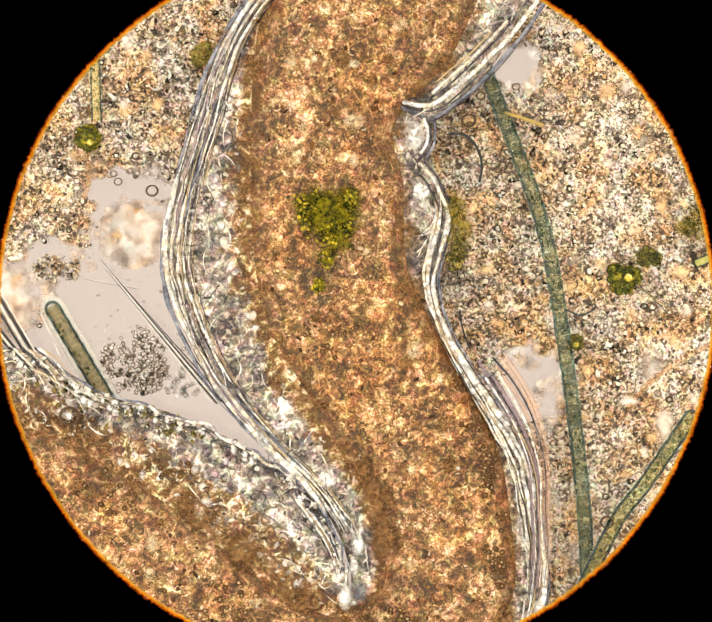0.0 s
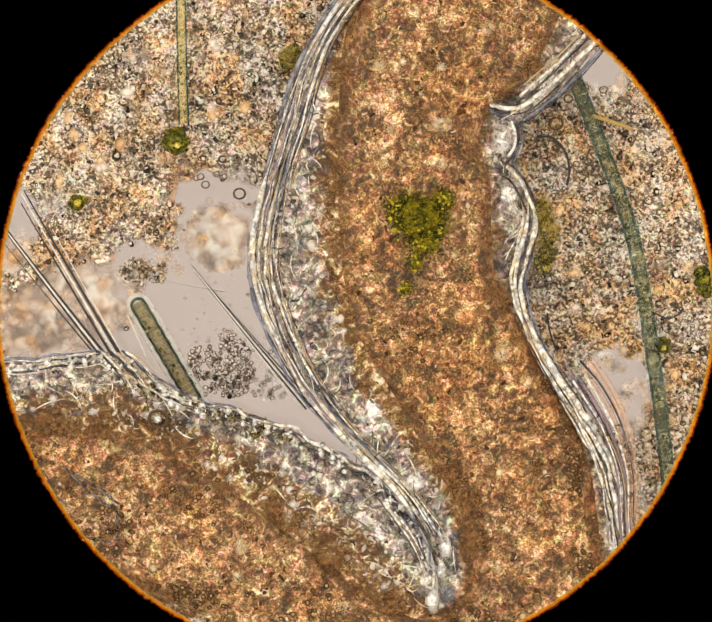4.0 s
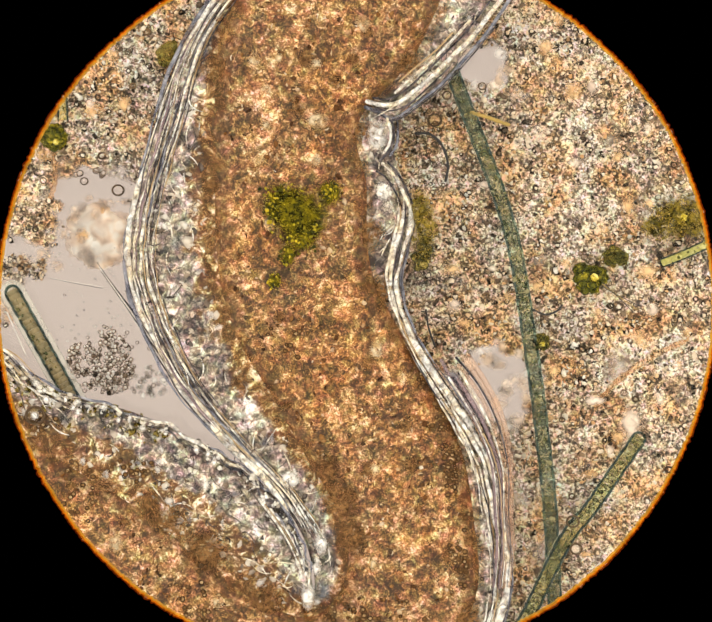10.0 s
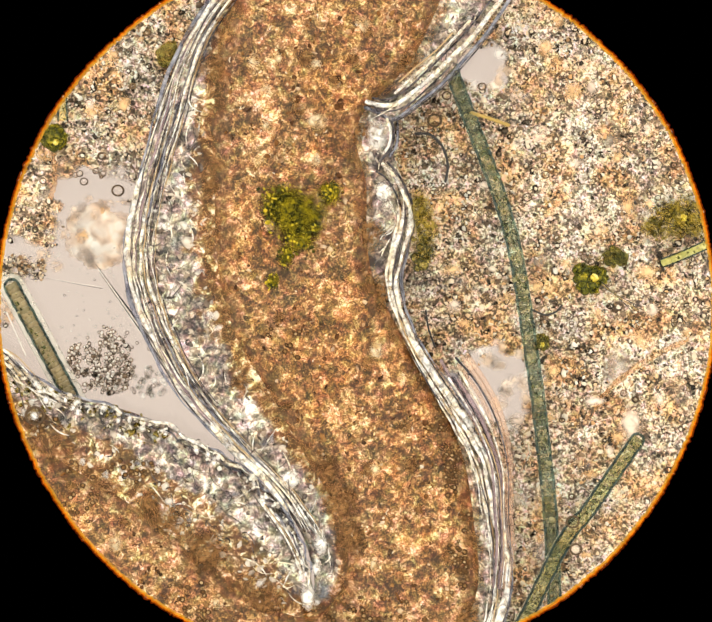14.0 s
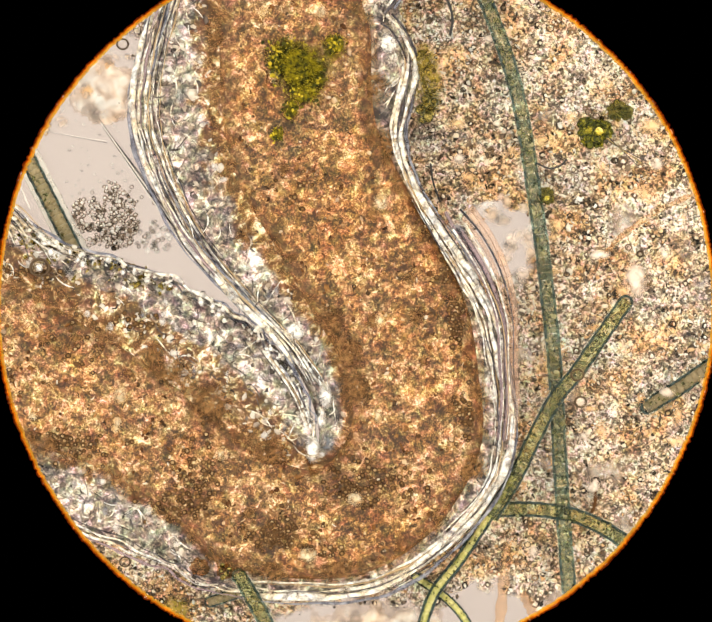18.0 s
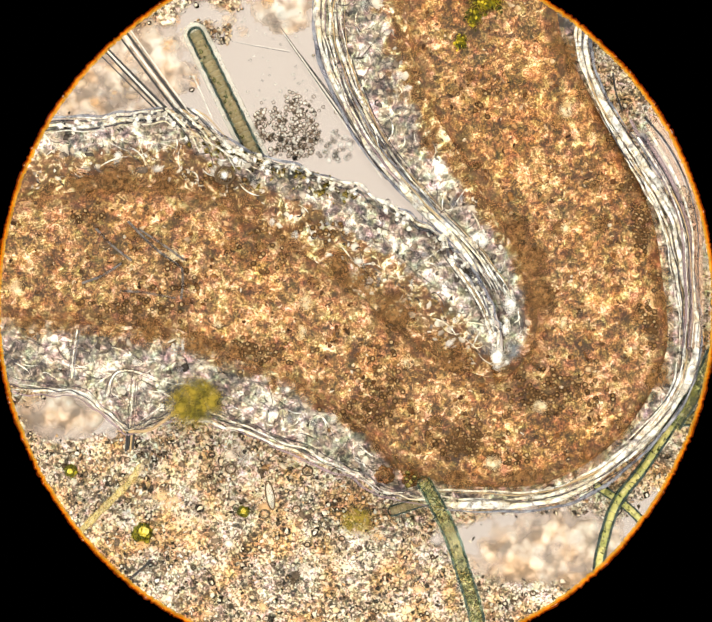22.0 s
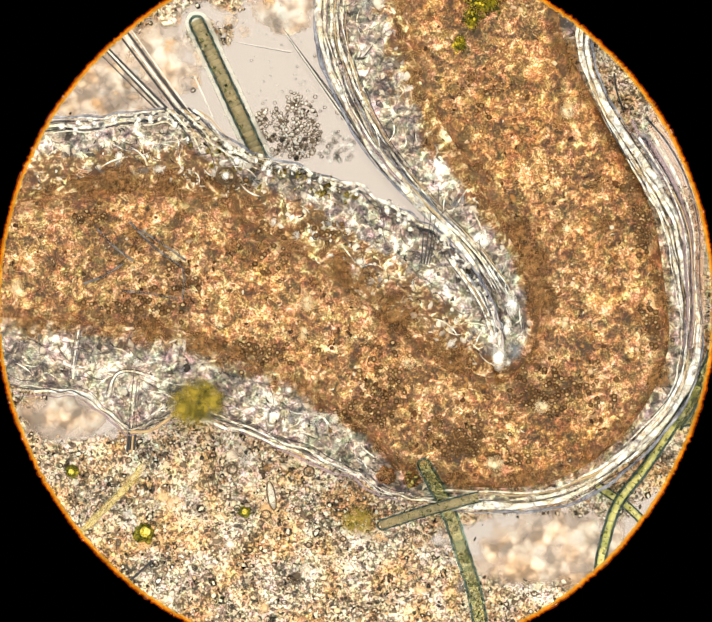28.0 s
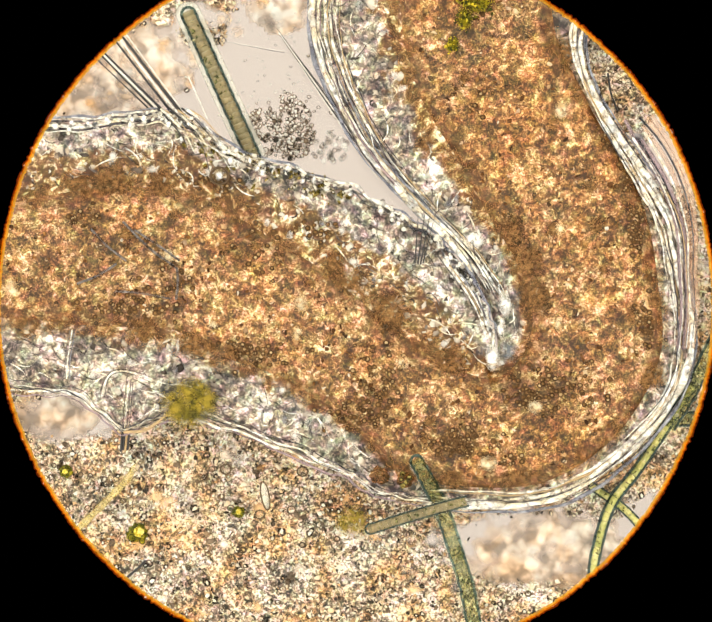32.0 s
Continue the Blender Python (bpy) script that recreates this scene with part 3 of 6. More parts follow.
AMBER_MASS = mottled("amber_green_mass", 70, [(0.38, (0.035, 0.034, 0.008)), (0.47, (0.12, 0.10, 0.02)), (0.55, (0.30, 0.23, 0.045)), (0.65, (0.75, 0.6, 0.2))], [(0.38, (0.2, 0.2, 0.2)), (0.62, (0.85, 0.85, 0.85))], None, 0.4, 0.004, 0.4, (0.82, 0.76, 0.48))
CORE = mottled("yellow_core", 120, [(0.4, (0.4, 0.3, 0.01)), (0.5, (0.8, 0.65, 0.05)), (0.6, (1.0, 0.9, 0.3))], [(0.4, (0.1, 0.1, 0.1)), (0.6, (0.7, 0.7, 0.7))], None, 0.3, 0.003, 0.4)
DULL_MASS = mottled("dull_green_mass", 70, [(0.35, (0.035, 0.038, 0.010)), (0.5, (0.12, 0.115, 0.022)), (0.65, (0.38, 0.33, 0.07))], [(0.35, (0.4, 0.4, 0.4)), (0.65, (0.85, 0.85, 0.85))], None, 0.3, 0.004, 0.5, (0.75, 0.72, 0.45))
GREEN_RIM = plain("green_cell_rim", (0.03, 0.04, 0.008), 0.4, 0.4, (0.5, 0.55, 0.25))
GREEN_SPECK = grain_material("yellow_green_cells", [(0.0, (0.02, 0.03, 0.002)), (0.4, (0.09, 0.09, 0.005)), (0.65, (0.34, 0.28, 0.012)), (1.0, (1.0, 0.78, 0.05))], 0.35, 0.4)
CLOT = mottled("gut_clot", 50, [(0.35, (0.07, 0.03, 0.01)), (0.5, (0.17, 0.08, 0.028)), (0.65, (0.36, 0.18, 0.07))], [(0.38, (0.5, 0.5, 0.5)), (0.6, (1.0, 1.0, 1.0))], None, 0.2, 0.003, 0.7, (0.8, 0.66, 0.5))
BROWN = grain_material("brown_clump", [(0.0, (0.08, 0.035, 0.012)), (0.6, (0.22, 0.10, 0.035)), (1.0, (0.4, 0.2, 0.07))], 0.5, 0.7)
YELLOW_HAIR = plain("yellow_fibre", (0.55, 0.40, 0.12), 0.4, 0.35, (0.95, 0.86, 0.6))
ORANGE_FIBRE = plain("orange_fibre", (0.72, 0.47, 0.3), 0.6, 0.87, (0.98, 0.9, 0.8), 0.5, 40)
RIM_DARK = plain("stop_black", (0.0, 0.0, 0.0), 1.0)
RIM_DARK.node_tree.nodes["Principled BSDF"].inputs["Specular IOR Level"].default_value = 0.0
RIM_ORANGE = plain("lens_fringe_orange", (0.72, 0.22, 0.006), 0.8, 0.25, (1.0, 0.55, 0.1), 0.6, 500)
RIM_RED = plain("lens_fringe_red", (0.16, 0.022, 0.001), 0.9, 0.1, (1.0, 0.4, 0.1), 0.7, 500)
RIM_AMBER = plain("lens_fringe_amber", (0.85, 0.5, 0.07), 0.8, 0.55, (1.0, 0.82, 0.34), 0.4, 500)
RIM_BROWN = plain("lens_fringe_brown", (0.03, 0.006, 0.0006), 0.9, 0.0, (1, 1, 1), 0.9, 500)
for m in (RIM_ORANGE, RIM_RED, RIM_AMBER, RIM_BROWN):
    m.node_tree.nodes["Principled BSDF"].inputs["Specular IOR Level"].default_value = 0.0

BEAD, nt, b, out = material("bead_glass")
b.inputs["Transmission Weight"].default_value, b.inputs["IOR"].default_value, b.inputs["Roughness"].default_value = 1.0, 1.2, 0.0
b.inputs["Base Color"].default_value = (0.98, 0.97, 0.95, 1)

GLASS, nt, b, out = material("slide_glass")
tr, gl, mx = nt.nodes.new("ShaderNodeBsdfTransparent"), nt.nodes.new("ShaderNodeBsdfGlossy"), nt.nodes.new("ShaderNodeMixShader")
gl.inputs["Roughness"].default_value = 0.05
mx.inputs[0].default_value = 0.03
nt.links.new(tr.outputs[0], mx.inputs[1]), nt.links.new(gl.outputs[0], mx.inputs[2]), nt.links.new(mx.outputs[0], out.inputs[0])

LAMP, nt, b, out = material("lamp_field")
em = nt.nodes.new("ShaderNodeEmission")
nt.links.new(ramp(nt, noise_tex(nt, 1.3, 2.0), [(0.3, (0.575, 0.460, 0.383)), (0.7, (0.63, 0.508, 0.425))]), em.inputs[0])
em.inputs[1].default_value = 1.0
nt.links.new(em.outputs[0], out.inputs[0])

# ---- slide, lamp below, eyepiece stop ----
def slab(name, x0, y0, x1, y1, z0, z1, mat, label, category, kind="structure"):
    bm = bmesh.new()
    bmesh.ops.create_cube(bm, size=1.0, matrix=Matrix.Translation(((x0 + x1) / 2, (y0 + y1) / 2, (z0 + z1) / 2)) @ Matrix.Diagonal((x1 - x0, y1 - y0, z1 - z0, 1)))
    me = bpy.data.meshes.new(name)
    bm.to_mesh(me)
    bm.free()
    me.materials.append(mat)
    return tagged(new(name, me), label, category, kind=kind)


ground = slab("ground", -2.6, -2.8, 2.6, 2.2, -0.36, -0.3, LAMP, "evenly glowing pinkish grey lamp field under the slide", "lamp field")
slide = slab("glass_slide", -2.5, -2.7, 2.5, 2.1, -0.16, -0.12, GLASS, "clear flat glass slide under the wet mount", "slide")
slide.visible_shadow = False

STOP_Z = 0.746
stop = tagged(new("field_stop"), "black round eyepiece stop ringed with painted orange lens fringing", "field stop")


def annulus(r_in, r_out, z, thick, jag_in=0.0, jag_out=0.0, n=2400):
    """A flat ring with thickness and uneven edges, seen at a tenth of its size."""
    a = np.linspace(0, 2 * np.pi, n, endpoint=False)
    def wob(j, seed):
        g = np.random.default_rng(seed)
        w = sum(g.normal() * np.cos(k * a + g.uniform(0, 6.3)) / k ** 0.35 for k in range(9, 760, 7))
        return j * w / w.std()
    ri, ro = r_in + wob(jag_in, 3), r_out + wob(jag_out, 5)
    ring = lambda r, zz: np.stack([r * np.cos(a), r * np.sin(a), np.full(n, zz)], 1)
    v = np.vstack([ring(ri, z), ring(ro, z), ring(ro, z - thick), ring(ri, z - thick)]) 
    i = np.arange(n)
    j = (i + 1) % n
    f = np.vstack([np.stack([k * n + i, k * n + j, ((k + 1) % 4) * n + j, ((k + 1) % 4) * n + i], 1) for k in range(4)])
    return v, f


# Coloured rings paint the lens's colour fringing; the stop itself is black.
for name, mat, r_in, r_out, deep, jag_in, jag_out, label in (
        ("plate", RIM_DARK, 799, 1600, 0.0, 1.4, 0.0, ""), ("brown_fringe", RIM_BROWN, 795.5, 818, 0.0045, 1.3, 0.0, "painted dark brown lens fringe"), ("red_fringe", RIM_RED, 792, 803, 0.0050, 1.0, 0.5, "painted burnt red lens fringe"),
        ("orange_fringe", RIM_ORANGE, 788.5, 793, 0.0056, 1.0, 0.8, "painted orange lens fringe"), ("amber_fringe", RIM_AMBER, 783.5, 791.5, 0.0062, 0.9, 0.8, "painted clear amber lens fringe")):
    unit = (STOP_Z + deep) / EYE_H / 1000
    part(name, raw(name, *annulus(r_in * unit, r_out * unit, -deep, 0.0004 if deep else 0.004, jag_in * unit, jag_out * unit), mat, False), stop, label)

# ---- the worm: four rails from its upper end round the bend to its lower end ----
RAIL_IN = [(790, -60), (672, 110), (605, 300), (562, 470), (550, 590), (590, 730), (665, 870), (760, 978), (858, 1072), (930, 1180), (956, 1262), (960, 1300),
           (956, 1300), (945, 1252), (906, 1152), (832, 1060), (725, 990), (570, 918), (400, 870), (280, 795), (180, 780), (40, 795), (-200, 790)]
GUT_IN = [(810, -60), (742, 90), (722, 300), (722, 450), (728, 600), (765, 745), (845, 880), (915, 1000), (985, 1110), (1020, 1210), (1015, 1280), (985, 1335),
          (940, 1350), (880, 1330), (790, 1280), (690, 1200), (580, 1110), (450, 1030), (320, 955), (220, 930), (100, 930), (-20, 945), (-210, 985)]
GUT_OUT = [(1290, -60), (1190, 140), (1066, 280), (1085, 420), (1092, 600), (1150, 730), (1235, 880), (1293, 1010), (1318, 1150), (1328, 1290), (1285, 1410),
           (1190, 1525), (1050, 1600), (870, 1605), (740, 1575), (640, 1480), (480, 1375), (340, 1325), (240, 1275), (150, 1270), (50, 1262), (-50, 1250), (-220, 1235)]
RAIL_OUT = [(1420, -60), (1258, 165), (1130, 290), (1172, 470), (1145, 630), (1175, 740), (1262, 880), (1335, 1000), (1372, 1150), (1385, 1290), (1350, 1410),
            (1215, 1560), (1060, 1635), (870, 1642), (720, 1622), (600, 1565), (430, 1495), (290, 1450), (205, 1464), (130, 1478), (40, 1404), (-80, 1390), (-230, 1350)]
NS = 420


def rail(points):
    return np.array([W(x, y)[:2] for x, y in spline(points, NS)])


R_IN, G_IN, G_OUT, R_OUT = rail(RAIL_IN), rail(GUT_IN), rail(GUT_OUT), rail(RAIL_OUT)


def pillow(a, b, top, bottom, nu, power=0.5, wave=0.0):
    """A closed flattened body between two rails."""
    n = len(a)
    u = np.linspace(0, 1, nu)
    xy = a[:, None] * (1 - u)[None, :, None] + b[:, None] * u[None, :, None]
    lift = np.clip(1 - (2 * u - 1) ** 2, 0, 1) ** power
    zt = np.broadcast_to(top * lift, (n, nu)).copy()
    if wave:
        s = np.arange(n)[:, None]
        zt += wave * lift * (np.sin(s * 0.31 + 4 * u) + np.sin(s * 0.17 - 7 * u + 1) + np.sin(s * 0.53 + 11 * u))
    zb = np.broadcast_to(bottom * lift, (n, nu))
    v = np.concatenate([np.dstack([xy, zt]).reshape(-1, 3), np.dstack([xy, zb]).reshape(-1, 3)])
    i, j = np.meshgrid(np.arange(n - 1), np.arange(nu - 1), indexing="ij")
    f = np.stack([i * nu + j, i * nu + j + 1, (i + 1) * nu + j + 1, (i + 1) * nu + j], -1).reshape(-1, 4)
    return v, np.vstack([f[:, ::-1], f + n * nu])


worm = tagged(new("worm"), "translucent segmented worm, bent double, its gut packed brown", "worm")
BODY_TOP, GUT_TOP, FLOOR = 0.05, 0.075, -0.11
NU = 61
across = np.linspace(0, 1, NU)


def stained():
    """How far the gut's brown has soaked into the body wall, most in the lower limb."""
    s = np.arange(NS) / NS
    out = np.zeros((NS, NU))
    for near, far, k in ((R_IN, G_IN, np.where(s > 0.53, 1.06 + 0.28 * np.clip((s - 0.68) / 0.1, 0, 1), 0.74)), (R_OUT, G_OUT, np.where(s > 0.62, 0.62, 0.5))):
        wide = np.linalg.norm(R_OUT - R_IN, axis=1)
        u = across if near is R_IN else 1 - across
        out = np.maximum(out, np.where(u < 0.5, np.clip(u[None] * wide[:, None] / (np.linalg.norm(far - near, axis=1)[:, None] + 0.004), 0, 1.05), 0) * k[:, None])
    return np.concatenate([out.ravel()] * 2)


part("body_wall", share_out(raw("body_wall", *pillow(R_IN, R_OUT, BODY_TOP, FLOOR, NU, 0.35), BODY), "brown", stained()), worm, "pale translucent body wall")


# The wall is brown; its darkening where seen edge-on is put into the colour.
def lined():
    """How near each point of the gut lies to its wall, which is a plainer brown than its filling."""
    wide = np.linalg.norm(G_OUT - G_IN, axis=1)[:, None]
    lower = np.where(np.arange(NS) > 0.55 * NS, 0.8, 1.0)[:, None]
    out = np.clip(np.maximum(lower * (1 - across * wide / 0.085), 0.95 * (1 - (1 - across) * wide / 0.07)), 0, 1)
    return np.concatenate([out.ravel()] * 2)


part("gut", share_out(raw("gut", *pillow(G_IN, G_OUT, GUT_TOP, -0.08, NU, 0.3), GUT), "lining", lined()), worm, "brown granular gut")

# plan rasters, 4 thousandths a cell: where the worm and its gut lie, and how far across
CELL, X0, Y0, NX, NY = 4, -240, -80, 560, 540
raster = np.full((3, NY, NX), -1.0)


def fill(layer, a, b, n=500):
    s = np.linspace(0, NS - 1.001, 2400)
    i = s.astype(int)
    f = (s - i)[:, None]
    aa, bb = a[i] * (1 - f) + a[i + 1] * f, b[i] * (1 - f) + b[i + 1] * f
    u = np.linspace(0, 1, n)
    xy = aa[:, None] * (1 - u)[None, :, None] + bb[:, None] * u[None, :, None]
    cx = ((xy[..., 0] * 1000 + 784 - X0) / CELL).astype(int).clip(0, NX - 1)
    cy = ((685 - xy[..., 1] * 1000 - Y0) / CELL).astype(int).clip(0, NY - 1)
    raster[layer][cy, cx] = np.broadcast_to(u, cx.shape)


fill(0, R_IN, R_OUT)
fill(1, G_IN, G_OUT)


def cell(layer, px, py):
    cx, cy = ((px - X0) / CELL).astype(int).clip(0, NX - 1), ((py - Y0) / CELL).astype(int).clip(0, NY - 1)
    return raster[layer][cy, cx]


def worm_top(px, py):
    """The height of the worm's upper face, or -1 where it does not lie."""
    ub, ug = cell(0, px, py), cell(1, px, py)
    zb = np.where(ub >= 0, BODY_TOP * np.clip(1 - (2 * ub - 1) ** 2, 0, 1) ** 0.35, -1)
    zg = np.where(ug >= 0, GUT_TOP * np.clip(1 - (2 * ug - 1) ** 2, 0, 1) ** 0.3, -1)
    return np.maximum(zb, zg), ub, ug


def field(px, py, scale, seed=0.0):
    """Slow noise over the plan, 0 to 1."""
    return np.array([0.5 + 0.5 * noise.noise(Vector((x * scale, y * scale, seed))) for x, y in zip(px, py)])


def at(px, py, z):
    return np.stack([(px - 784) / 1000, (685 - py) / 1000, z], 1)


def haze_sheets(offsets):
    """Thin half-clear brown sheets on the body that paint the gut's blurred edge showing through, each a little wider.
    """
    s = np.arange(NS)
    u = np.linspace(0, 1, 61)
    for k, off in enumerate(offsets):
        g = np.random.default_rng(70 + k)
        rails = []
        for near, far, wide in ((G_IN, R_IN, np.where(s > 0.55 * NS, 1.8, 0.6)), (G_OUT, R_OUT, np.where(s > 0.7 * NS, 1.0, 0.3))):
            d = far - near
            ln = np.linalg.norm(d, axis=1) + 1e-6
            jag = sum(g.normal() * np.sin(s * f + g.uniform(0, 6)) for f in (0.11, 0.23, 0.47, 0.8, 1.3)) * 0.35
            rails.append(near + d / ln[:, None] * np.clip(off * wide * (1 + jag), 0.001, 0.7 * ln)[:, None])
        xy = rails[0][:, None] * (1 - u)[None, :, None] + rails[1][:, None] * u[None, :, None]
        z, ub, ug = worm_top(xy[..., 0].ravel() * 1000 + 784, 685 - xy[..., 1].ravel() * 1000)
        deep = 0.80 - 0.07 * k + 0.06 * np.repeat(np.sin(s * 0.37 + k) + np.sin(s * 0.9 + 2 * k), 61)
        rim = (ug < 0) | (np.abs(2 * ug - 1) > deep)
        top = np.column_stack([xy.reshape(-1, 2), np.maximum(z, 0.0) + 0.001 + 0.0007 * k])
        i, j = np.meshgrid(np.arange(NS - 1), np.arange(60), indexing="ij")
        q = np.stack([i * 61 + j, i * 61 + j + 1, (i + 1) * 61 + j + 1, (i + 1) * 61 + j], -1).reshape(-1, 4)
        q = q[rim[q].all(axis=1)]
        part("gut_haze", raw("gut_haze", top, q[:, ::-1], HAZE), worm, "thin brown sheet painted as the gut's blurred edge")


haze_sheets((0.014,))

CLOTS = [(640, 1150, 45), (600, 1115, 30), (1022, 1105, 58), (1045, 1185, 48), (985, 1035, 38), (120, 930, 45), (220, 945, 40), (40, 935, 35), (300, 1290, 50), (180, 1255, 40),
         (745, 160, 40), (735, 420, 26), (1075, 300, 36), (1080, 520, 45), (1110, 650, 40), (1300, 1190, 26), (1290, 1360, 35), (800, 850, 30), (1000, 1580, 40), (860, 1580, 30), (1160, 150, 40), (720, 1220, 60), (850, 1330, 50)]


def worm_grains():
    """Loose flecks in the gut and in the clear flanks."""
    n = 42000
    px, py = rng.uniform(-190, 1440, n), rng.uniform(-50, 1660, n)
    z, ub, ug = worm_top(px, py)
    inside = ug >= 0
    pick = rng.random(n)
    patch = field(px, py, 0.019, 5.0) + 0.15 * (field(px, py, 0.06, 8.0) - 0.5)
    middle = inside & (np.abs(2 * ug - 1) < 0.76) & (patch > rng.uniform(0.44, 0.6, n))
    size = rng.uniform(0.0018, 0.0046, n)
    k = middle & (pick < 0.20)
    part("gut_grain", raw("gut_grain", *grains(at(px, py, z + 0.001)[k], size[k], 0.5, 0.3, 1.2), GUT_GRAIN), worm, "packed amber and cream gut grains", "stuff")
    k = middle & (pick > 0.86)
    part("gut_shred", raw("gut_shred", *curls(at(px, py, z + 0.001)[k], size[k] * 2.2, size[k] * 0.5, turn=(0.5, 1.6)), GUT_GRAIN), worm, "curled cream and brown shreds in the gut", "stuff")
    # dark-rimmed granules, thickest along the edge of the lower limb
    dens = np.clip((py - 700) / 900, 0.03, 1) * (0.3 + 0.7 * (np.abs(2 * ug - 1) > 0.6))
    k = inside & (pick < 0.045 * dens)
    part("gut_ring", raw("gut_ring", *rings(at(px, py, z + 0.004)[k], rng.uniform(0.0024, 0.0046, k.sum()), rng.uniform(0.0008, 0.0013, k.sum())), RING), worm, "tiny dark-rimmed granules", "stuff")
    # round brown granules lying in drifts
    g = np.random.default_rng(21)
    drifts = ((1236, 900, 18, 60, 42), (1262, 1030, 16, 70, 52), (880, 1508, 66, 26, 60), (960, 1540, 50, 18, 24), (1010, 1390, 60, 40, 40), (700, 1390, 40, 70, 36), (60, 1010, 40, 30, 24), (150, 1210, 90, 24, 50), (420, 1300, 70, 30, 50), (640, 1440, 60, 30, 46),
              (230, 1130, 80, 40, 24), (430, 1090, 70, 40, 24), (905, 740, 60, 60, 12), (330, 930, 60, 16, 30), (560, 1040, 60, 22, 24), (1195, 820, 14, 50, 20), (1100, 1390, 95, 40, 64), (1285, 1240, 20, 80, 44), (705, 1330, 50, 60, 30), (880, 1500, 80, 40, 40))
    c = np.vstack([np.column_stack([g.normal(x, dx * 0.6, m), g.normal(y, dy * 0.6, m)]) for x, y, dx, dy, m in drifts])
    zc, bc, gc = worm_top(c[:, 0], c[:, 1])
    c, zc = c[bc > 0.04], zc[bc > 0.04]
    r = g.uniform(0.0032, 0.0054, len(c))
    part("round_granule", raw("round_granule", *grains(at(c[:, 0], c[:, 1], zc + 0.002), r, 0.5, 0.06, 0.15), AMBER_GRAIN), worm, "round amber granules in drifts", "stuff")
    part("granule_rim", raw("granule_rim", *rings(at(c[:, 0], c[:, 1], zc + 0.004), r, r * 0.26, 12), AMBER_RIM), worm, "dark brown rims of the round granules", "stuff")
    t = (ub > 0.015) & (ub < 0.985) & ~inside & (field(px, py, 0.03, 17.0) > rng.uniform(0.36, 0.6, n))
    k = t & (pick < 0.17)
    part("tissue_grain", raw("tissue_grain", *grains(at(px, py, z)[k], size[k] * 1.5, 0.4, 0.35, 1.3), TISSUE_GRAIN), worm, "pale glassy tissue flecks", "stuff")
    # Dark curls on top paint the darkness between the flecks.
    k = t & (pick > 0.9)
    part("dark_fleck", raw("dark_fleck", *curls(at(px, py, z + 0.001)[k], size[k] * 2.4, size[k] * 0.55, turn=(0.4, 1.8)), DARK_LINE), worm, "dark curls painted as gaps between the tissue flecks", "stuff")


worm_grains()


def cuticle(side, a, b, s0, s1, offsets, z0, name="cuticle_fold", uneven=0.0):
    """Long parallel folds of the clear skin along one rail; offset 0 lies on the rail, positive towards the gut."""
    i0, i1 = int(s0 * (NS - 1)), int(s1 * (NS - 1))
    for k, (off, r, mat) in enumerate(offsets):
        g = np.random.default_rng(100 * side + k)
        d = b[i0:i1] - a[i0:i1]
        d /= np.linalg.norm(d, axis=1)[:, None]
        s = np.arange(i0, i1)
        w = off + 0.0032 * np.sin(s * 0.06 + g.uniform(0, 6)) + 0.0016 * np.sin(s * 0.23 + g.uniform(0, 6)) + 0.0012 * np.sin(s * 0.61 + g.uniform(0, 6))
        w = w + uneven * (np.sin(s * 0.43 + 0.3 * k) + 0.8 * np.sin(s * 0.29 + 1.1 + 0.5 * k) + 0.6 * np.sin(s * 0.83 + 0.7 * k))
        xy = a[i0:i1] + d * w[:, None]
        z = z0 + 0.004 * np.sin(s * 0.08 + k)
        r = r * np.clip(1 + 60 * uneven * (np.sin(s * 0.57 + 2 * k) + np.sin(s * 0.9 + k)), 0.25, 1.9)
        rad = 0.88 * r * np.clip(1 + 0.4 * np.sin(s * 0.09 + g.uniform(0, 6)) + 0.2 * np.sin(s * 0.31 + g.uniform(0, 6)), 0.2, 1.6)
        rad = rad * np.clip(np.minimum(s - i0, i1 - 1 - s) / 8, 0.08, 1)
        part(name, raw(name, *tube(np.column_stack([xy, z]), rad, 6), mat), worm)


C, G, U = CUTICLE, CUTICLE_GREY, CUTICLE_BLUE


K, Y = CUTICLE_DARK, CUTICLE_AMBER
M = FLAP_MAUVE
cuticle(1, R_IN, G_IN, 0.0, 0.412, [(-0.006, 0.0040, U), (-0.001, 0.0016, K), (0.004, 0.0056, C), (0.0105, 0.0014, K), (0.014, 0.0026, C), (0.018, 0.0024, M), (0.021, 0.0022, C), (0.0255, 0.0018, K), (0.030, 0.0032, C),
                                    (0.034, 0.0013, Y), (0.0375, 0.0020, U), (0.041, 0.0018, K), (0.046, 0.0030, C), (0.051, 0.0014, K), (0.055, 0.0018, C), (0.0595, 0.0014, Y), (0.063, 0.0012, K)], 0.045)
cuticle(2, R_OUT, G_OUT, 0.128, 0.62, [(-0.010, 0.0034, U), (-0.004, 0.0015, K), (0.004, 0.0074, C), (0.0125, 0.0015, K), (0.018, 0.0044, C), (0.0245, 0.0018, Y), (0.030, 0.0034, C)], 0.045)
